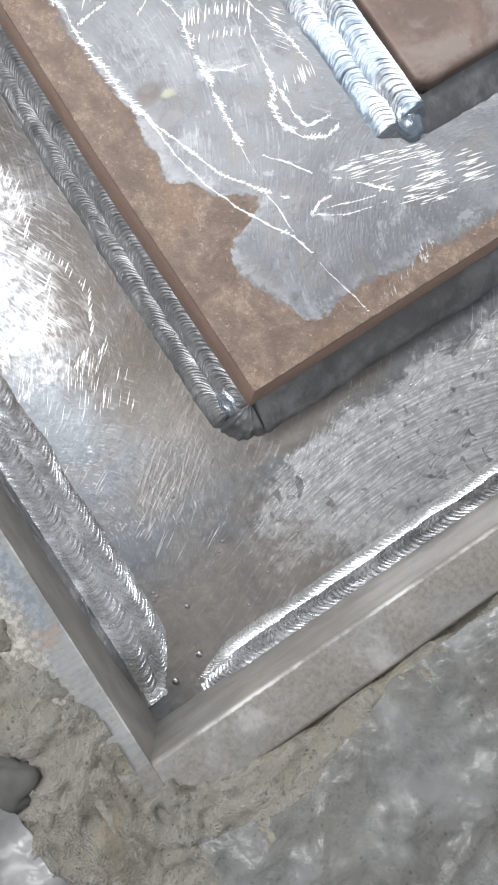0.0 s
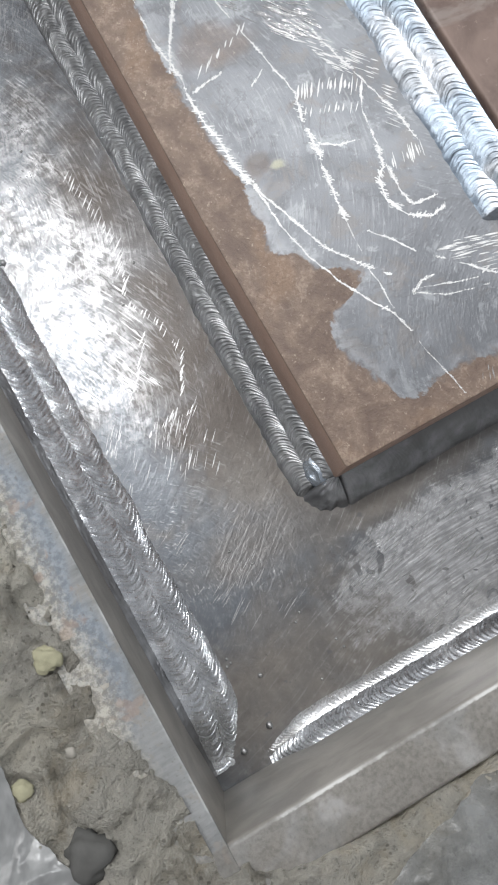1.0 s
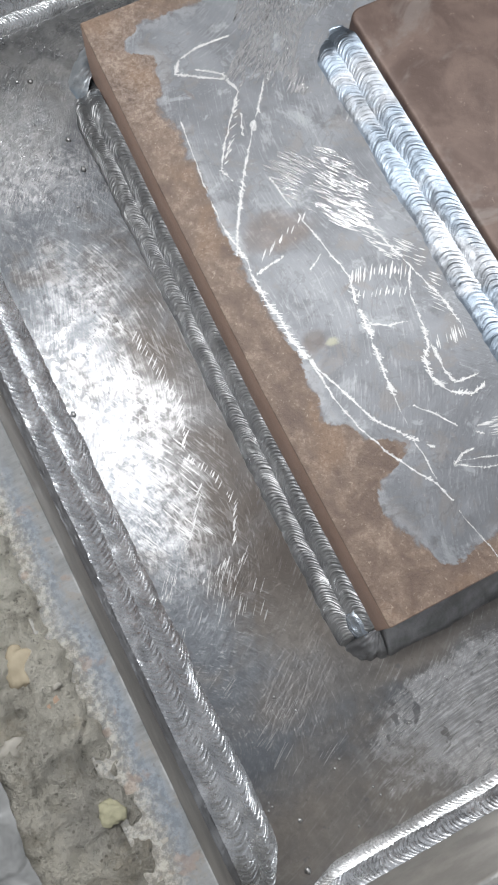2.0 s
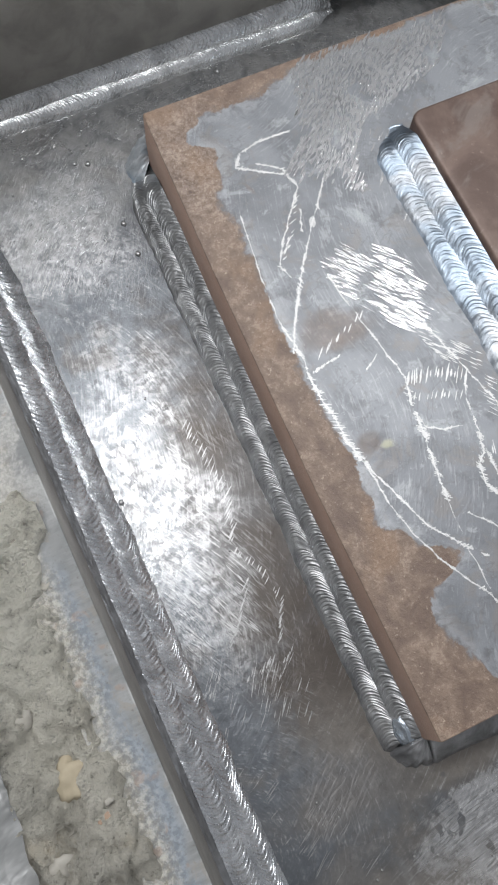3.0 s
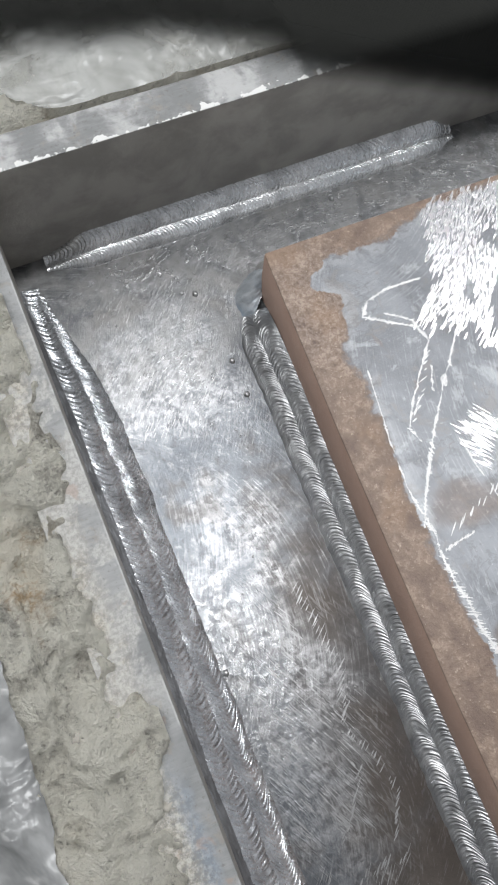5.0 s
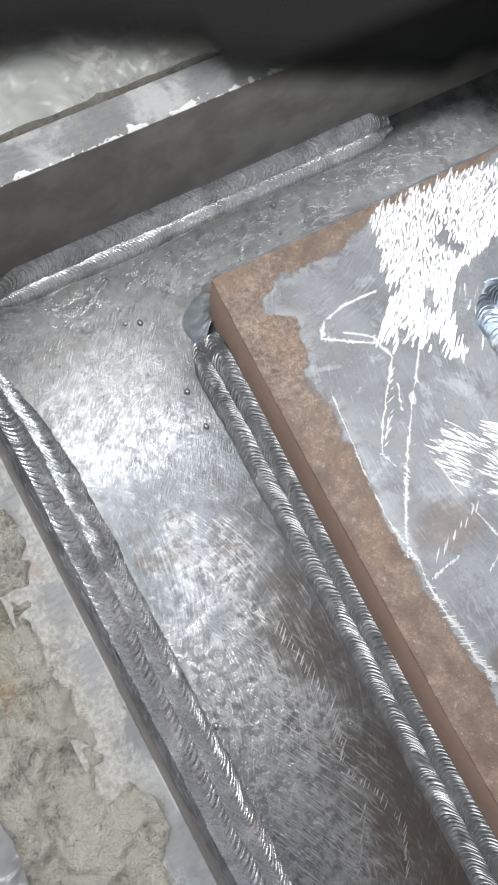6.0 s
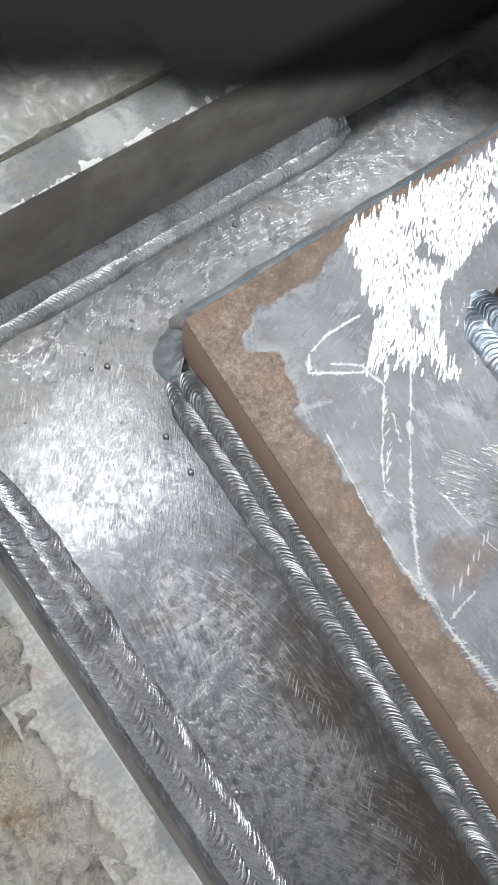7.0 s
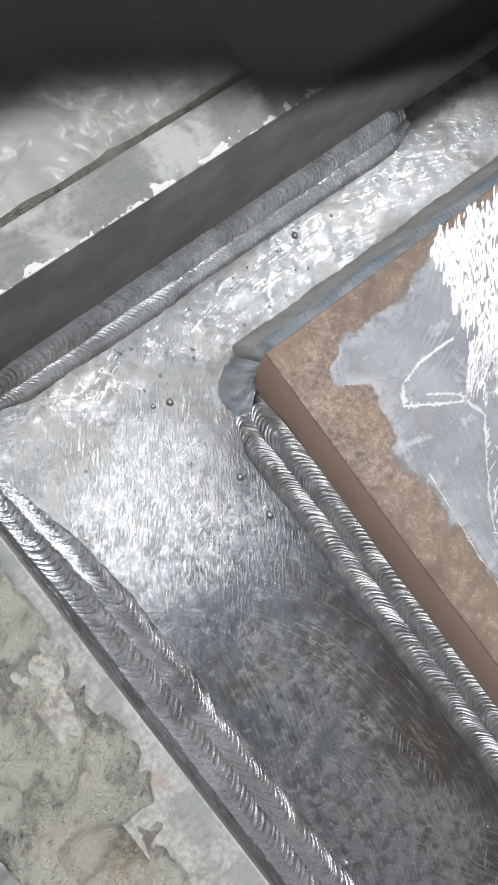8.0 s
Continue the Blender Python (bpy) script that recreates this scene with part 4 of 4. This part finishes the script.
def nick_row(points, angle, long, seed, z=0.00005, owner=None, material=None, gap=1.5, thick=0.36):
    """A row of nicks along a path of the plan."""
    dice, places = random.Random(seed), []
    for p, q in zip(points, points[1:]):
        p, q = Vector(p), Vector(q)
        n = max(2, int((q - p).length / gap))
        places += [p.lerp(q, (k + dice.uniform(-0.3, 0.3)) / n) + Vector((dice.uniform(-0.6, 0.6), dice.uniform(-0.6, 0.6))) for k in range(n) if dice.random() > 0.15]
    nicks(places, angle, long, thick, z, seed, owner or bottom, material or BARE, "row of short bright grinder nicks")


def ground_patch(corners, angle, fill, long, seed, z=0.00005, owner=None, material=None, thick=0.36, gaps=0.0):
    """A ragged patch of nicks side by side inside an outline of the plan. fill: how many of them there are, gaps: how patchy they lie."""
    dice, places = random.Random(seed), []
    mid = Vector((sum(p[0] for p in corners), sum(p[1] for p in corners))) / len(corners)
    reach = max((Vector(p) - mid).length for p in corners) + 4
    along = Vector((math.cos(radians(angle)), math.sin(radians(angle))))
    side = Vector((-along.y, along.x))
    d = -reach
    while d < reach:
        k = -reach + dice.uniform(0, long)
        while k < reach:
            x, y = mid + along * k + side * d
            shove = 4.5 * noise.noise(Vector((d * 0.9, k * 0.05, seed)))
            lies = inside(x + along.x * shove, y + along.y * shove, corners)
            if lies and dice.random() < fill and 0.5 + noise.fractal(Vector((x * 0.11, y * 0.11, seed)), 1.0, 2.0, 3) * 0.9 > gaps * dice.uniform(0.75, 1.25):
                places.append((x, y))
            k += long * dice.uniform(0.75, 1.3)
        d += thick * dice.uniform(0.85, 1.25)
    nicks(places, angle, long, thick, z, seed, owner or bottom, material or BARE, "patch of bright slanting grinder nicks")


# the long left line and the one beside it
scribe(0.4, (20.4, 196), (18.6, 183), (16.4, 168))
scribe(0.8, (16.4, 168), (15.3, 153), (16.2, 142), (17, 135))
scribe(1.15, (17, 135), (16.1, 128.7), (15.9, 120), (17.2, 111.8), (17.3, 102), (19, 92.7))
scribe(0.85, (19, 92.7), (22.1, 83.6), (25.3, 74.7), (29, 63.5), (37.8, 51.6), (43.4, 45.2))
scribe(0.6, (19.9, 93.9), (20.5, 76), (23.7, 62), (27.6, 51.6), (32, 42.8), (37.4, 34.3), (39.4, 26.8))
nick_row([(16.5, 118), (17.4, 108), (19.2, 93)], -25, 3.4, 71, 0.0331, middle, SCRATCHED, 1.1)
# upright with its two bowls
scribe(0.55, (39.5, 161.5), (40.8, 150.4), (45.5, 122.6), (47.2, 114))
scribe(1.3, (47.2, 114), (44.9, 105.3), (43.4, 92), (41.5, 81.5), (39.8, 68.3))
scribe(0.3, (39.8, 68.3), (38.3, 52.4), (38.3, 35.7))
nick_row([(46.5, 113), (58.8, 111), (68.6, 105)], 58, 5.0, 72, 0.0331, middle, SCRATCHED, 1.2, 0.5)
nick_row([(46.8, 106), (57.6, 101.7), (64, 99.6)], 50, 3.0, 73, 0.0331, middle, SCRATCHED, 1.6)
scribe(0.8, (43.7, 100.4), (45.6, 94), (51.4, 90.8), (57.6, 89.4), (61.6, 84.7))
scribe(0.5, (67, 106), (63.2, 97.3), (62.7, 93.2), (61.6, 84.7))
scribe(1.4, (61.6, 84.7), (59.1, 77.6), (55.9, 74.5), (54.8, 68), (58, 60), (64.4, 56.3), (70.2, 57.1))
scribe(0.8, (61.1, 77.5), (60.2, 69), (61.5, 62.5), (70, 61.4))
nick_row([(61, 77.5), (68.7, 78), (75.3, 77)], 70, 4.0, 74, 0.0331, middle, SCRATCHED, 1.1)
scribe(0.8, (55.3, 144), (62.9, 130.8), (70.3, 102.5), (73.4, 89.8), (74.4, 80.6))
# short ones towards the near side
scribe(0.6, (44.2, 61.3), (49.9, 54.7), (54, 48.5))
scribe(0.9, (59, 43.9), (67.8, 35.2), (73.4, 29.7), (79.4, 21.9))
scribe(0.35, (46.2, 37), (55, 31.6), (68.9, 28))
scribe(0.9, (46.2, 37), (51, 39.3), (55, 39))
scribe(0.25, (39.7, 22.5), (44, 2))
scribe(0.35, (47, 38), (66.8, 31.6))
# the narrow wedge and its hook towards the far side
scribe(0.8, (35, 214), (43.4, 208), (45.4, 198.5), (38.5, 190), (30.4, 180.2), (24.9, 171), (27, 165.4))
scribe(0.5, (42.1, 189.4), (38.8, 181))
nick_row([(44, 196), (36, 184), (27, 172)], 20, 3.0, 75, 0.0331, middle, SCRATCHED, 1.9)
scribe(1.0, (57, 199), (43, 181.5), (31, 165.5), (22, 151.5), (14.5, 138))
scribe(1.1, (53, 222), (40, 222.5), (31.5, 220.5), (27.3, 215.2), (37, 209), (46.5, 203.5))
scribe(0.45, (42, 125.6), (36, 122))
scribe(0.55, (18, 128.8), (29.4, 130.8))
nick_row([(23, 134), (34, 138), (44.8, 142)], 48, 3.4, 76, 0.0331, middle, SCRATCHED, 1.7)
nick_row([(34, 183), (29, 175)], 35, 3.0, 77, 0.0331, middle, SCRATCHED, 1.2)
# patches worked bright with the disc
ground_patch([(66, 249), (87, 251), (117, 247), (136, 248), (124, 228), (95, 218), (83, 216), (73, 204), (69, 187), (57, 197), (44, 206), (58, 220)], 44, 1.0, 4.2, 81, 0.03312, middle, DISC, 0.46, 0.12)
ground_patch([(39, 165), (51, 170), (65, 166), (71, 143), (61, 124), (50, 137), (41, 153)], -52, 0.7, 5.0, 82, 0.03312, middle, DISC, 0.28, 0.45)
ground_patch([(60, 46), (70, 45), (94, 37), (104, 26), (101, 15), (80, 20), (72, 31)], -14, 0.45, 5.0, 83, 0.03312, middle, SCRATCHED, 0.28, 0.45)
ground_patch([(52, 147), (58, 138), (64, 128), (75, 113), (77, 82), (72, 82), (69, 102), (58, 126), (52, 136)], -50, 0.35, 3.6, 84, 0.03312, middle, SCRATCHED, 0.26, 0.5)
ground_patch([(50, 5), (58, 5), (74, 11), (77, 7), (61, 2), (54, 1)], 62, 0.4, 2.4, 85, 0.03312, middle, BARE, 0.2, 0.4)
ground_patch([(74, 210), (92, 216), (88, 168), (78, 168), (72, 190)], 50, 0.16, 4.0, 86, 0.03312, middle, BARE, 0.3, 0.5)

# sweeps of the disc over the bottom plate
nick_row([(-28, 139), (-26, 123), (-25, 107), (-30, 90)], 40, 4.5, 60)
nick_row([(-31, 87), (-25, 77), (-23, 64), (-30, 50)], 40, 3.0, 61)
nick_row([(-32, 75), (-39, 64), (-47, 56)], 40, 4.0, 62)
nick_row([(-46, 43), (-36, 45), (-27, 43)], 40, 3.5, 63)
ground_patch([(-62, 128), (-34, 132), (-30, 84), (-36, 58), (-58, 62)], -63, 0.35, 5.5, 64, thick=0.3, gaps=0.55)
ground_patch([(-60, 52), (-24, 44), (-30, 22), (-62, 30)], 50, 0.14, 5.0, 65, thick=0.2, gaps=0.5)
ground_patch([(-66, 18), (-40, -6), (-22, -32), (-50, -30)], 30, 0.14, 6.0, 66, thick=0.16, gaps=0.5)
ground_patch([(-58, 268), (-12, 270), (-14, 256), (-22, 215), (-60, 205)], 48, 0.14, 3.2, 67, thick=0.18, gaps=0.5)
ground_patch([(-24, -37), (12, -24), (96, -18), (96, -58), (5, -57), (-20, -50)], 12, 0.25, 5.0, 68, thick=0.26, gaps=0.5)

# ---------------------------------------------------------------- spatter, stones and crumbs


def lump(name, radius, material, seed, rough=0.15, squash=0.8, detail=2):
    bm = bmesh.new()
    bmesh.ops.create_icosphere(bm, subdivisions=detail, radius=radius)
    for v in bm.verts:
        d = v.co / radius + Vector((seed, 0, 0))
        v.co *= 1 + rough * (noise.noise(d * 1.1) + 0.5 * noise.noise(d * 2.7) + 0.3 * noise.noise(d * 6.0))
        v.co.z *= squash
    me = bpy.data.meshes.new(name)
    bm.to_mesh(me)
    bm.free()
    me.materials.append(material)
    me.shade_smooth()
    return me


balls = [lump("weld_spatter", r, SPATTER, 3.0 * r * 1e4, 0.4, 0.55) for r in (0.0005, 0.0008, 0.0012)]
fixed = [(-0.019, 0.261, 2), (-0.016, 0.229, 2), (-0.052, -0.044, 1), (-0.024, 0.263, 1), (-0.062, 0.121, 2), (0.050, 0.282, 2), (-0.016, 0.214, 2), (-0.057, -0.059, 2), (-0.068, -0.062, 2)]
rng = random.Random(4)
for k in range(70):
    if k < len(fixed):
        x, y, size = fixed[k]
    else:
        x, y, size = rng.choice([(rng.uniform(-0.075, -0.02), rng.uniform(-0.05, 0.28), 0), (rng.uniform(-0.07, -0.0), rng.uniform(-0.058, -0.03), 0), (rng.uniform(-0.03, 0.1), rng.uniform(0.266, 0.283), 0), (rng.uniform(0.01, 0.1), rng.uniform(-0.05, -0.02), 0)])
    ob = part("weld_spatter", balls[size], bottom)
    ob.location = (x, y, 0.0002)


def crumb(name, me, x, y, sink, label, category, group=""):
    ob = new(name, me)
    ob.location = (x, y, max(ground_height(x, y), TOP) + sink)
    ob.rotation_euler = (0, 0, rng.uniform(0, 6))
    return tagged(ob, label, category, group=group)


stones = [lump("pebble", r, STONE, r * 5000, 0.9, 0.55) for r in (0.0012, 0.0018, 0.0028)]
for x, y, k in ((-0.092, 0.092, 1), (-0.0885, -0.021, 0), (-0.112, 0.060, 2), (-0.108, 0.118, 1), (-0.115, 0.02, 2), (-0.103, -0.03, 1), (-0.110, -0.055, 2), (-0.097, 0.03, 0), (-0.1, 0.195, 1)):
    crumb("pebble", stones[k], x, y, -0.0004, "small pale stone crumb on the mortar", "pebble", "pebbles on the mortar")
crumb("pebble", lump("pebble", 0.0056, OCHRE, 17.0, 0.6, 0.35, 3), -0.104, 0.039, -0.0012, "ochre broken stone set in the mortar", "pebble", "pebbles on the mortar")
crumb("pebble", lump("pebble", 0.0040, BRICK, 23.0, 0.5, 0.35, 3), -0.099, 0.026, -0.0010, "reddish brick chip set in the mortar", "pebble", "pebbles on the mortar")
crumb("pebble", lump("pebble", 0.0062, GREY_STONE, 31.0, 0.45, 0.55, 3), -0.110, -0.054, -0.0005, "dark grey rounded stone half sunk in the mortar", "pebble", "pebbles on the mortar")
foam = lump("foam_crumb", 0.0036, FOAM, 8.0, 0.35, 0.6, 4)
crumb("foam_crumb", foam, -0.0975, -0.0075, 0.001, "soft pale yellow foam crumb on the mortar", "foam crumb", "foam crumbs")
crumb("foam_crumb", lump("foam_crumb", 0.0026, FOAM, 12.0, 0.4, 0.6, 3), -0.1175, -0.033, 0.0008, "small pale yellow foam crumb beside the plastic film", "foam crumb", "foam crumbs")

# ---------------------------------------------------------------- added dark sheet over the far corner, for the view's dark upper edge


def shade_sheet_profile(x):
    """The added dark sheet's run at x, from its border over the wall's lip and outwards: points of (y, z)."""
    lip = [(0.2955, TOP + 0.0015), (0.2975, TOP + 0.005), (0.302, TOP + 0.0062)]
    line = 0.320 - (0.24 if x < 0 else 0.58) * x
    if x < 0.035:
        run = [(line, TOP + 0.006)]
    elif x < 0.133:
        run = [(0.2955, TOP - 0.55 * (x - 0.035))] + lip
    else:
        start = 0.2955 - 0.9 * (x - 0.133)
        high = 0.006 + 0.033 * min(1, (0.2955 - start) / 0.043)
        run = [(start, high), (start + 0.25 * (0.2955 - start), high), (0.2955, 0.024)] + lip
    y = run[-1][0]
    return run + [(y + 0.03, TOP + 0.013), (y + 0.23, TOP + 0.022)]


def build_shade_sheet():
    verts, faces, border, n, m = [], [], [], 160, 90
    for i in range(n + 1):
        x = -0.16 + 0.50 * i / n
        run = [Vector(p) for p in shade_sheet_profile(x)]
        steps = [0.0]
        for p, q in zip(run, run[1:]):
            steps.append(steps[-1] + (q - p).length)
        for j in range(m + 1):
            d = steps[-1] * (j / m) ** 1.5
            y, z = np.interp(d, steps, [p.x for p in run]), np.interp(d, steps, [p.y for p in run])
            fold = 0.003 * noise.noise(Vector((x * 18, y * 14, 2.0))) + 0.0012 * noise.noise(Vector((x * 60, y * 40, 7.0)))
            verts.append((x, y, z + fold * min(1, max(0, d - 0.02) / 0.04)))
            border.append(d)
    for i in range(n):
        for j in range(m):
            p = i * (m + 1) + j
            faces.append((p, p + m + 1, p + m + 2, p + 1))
    me = mesh_from("shade_sheet", verts, faces, SHADE_SHEET)
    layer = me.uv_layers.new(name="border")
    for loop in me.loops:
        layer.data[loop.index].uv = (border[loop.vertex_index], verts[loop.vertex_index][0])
    ob = new("shade_sheet", me)
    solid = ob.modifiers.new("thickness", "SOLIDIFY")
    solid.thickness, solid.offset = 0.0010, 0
    return tagged(ob, "added dark sheet with a sheer border, standing in for the view's dark edge", "cloth")


build_shade_sheet()
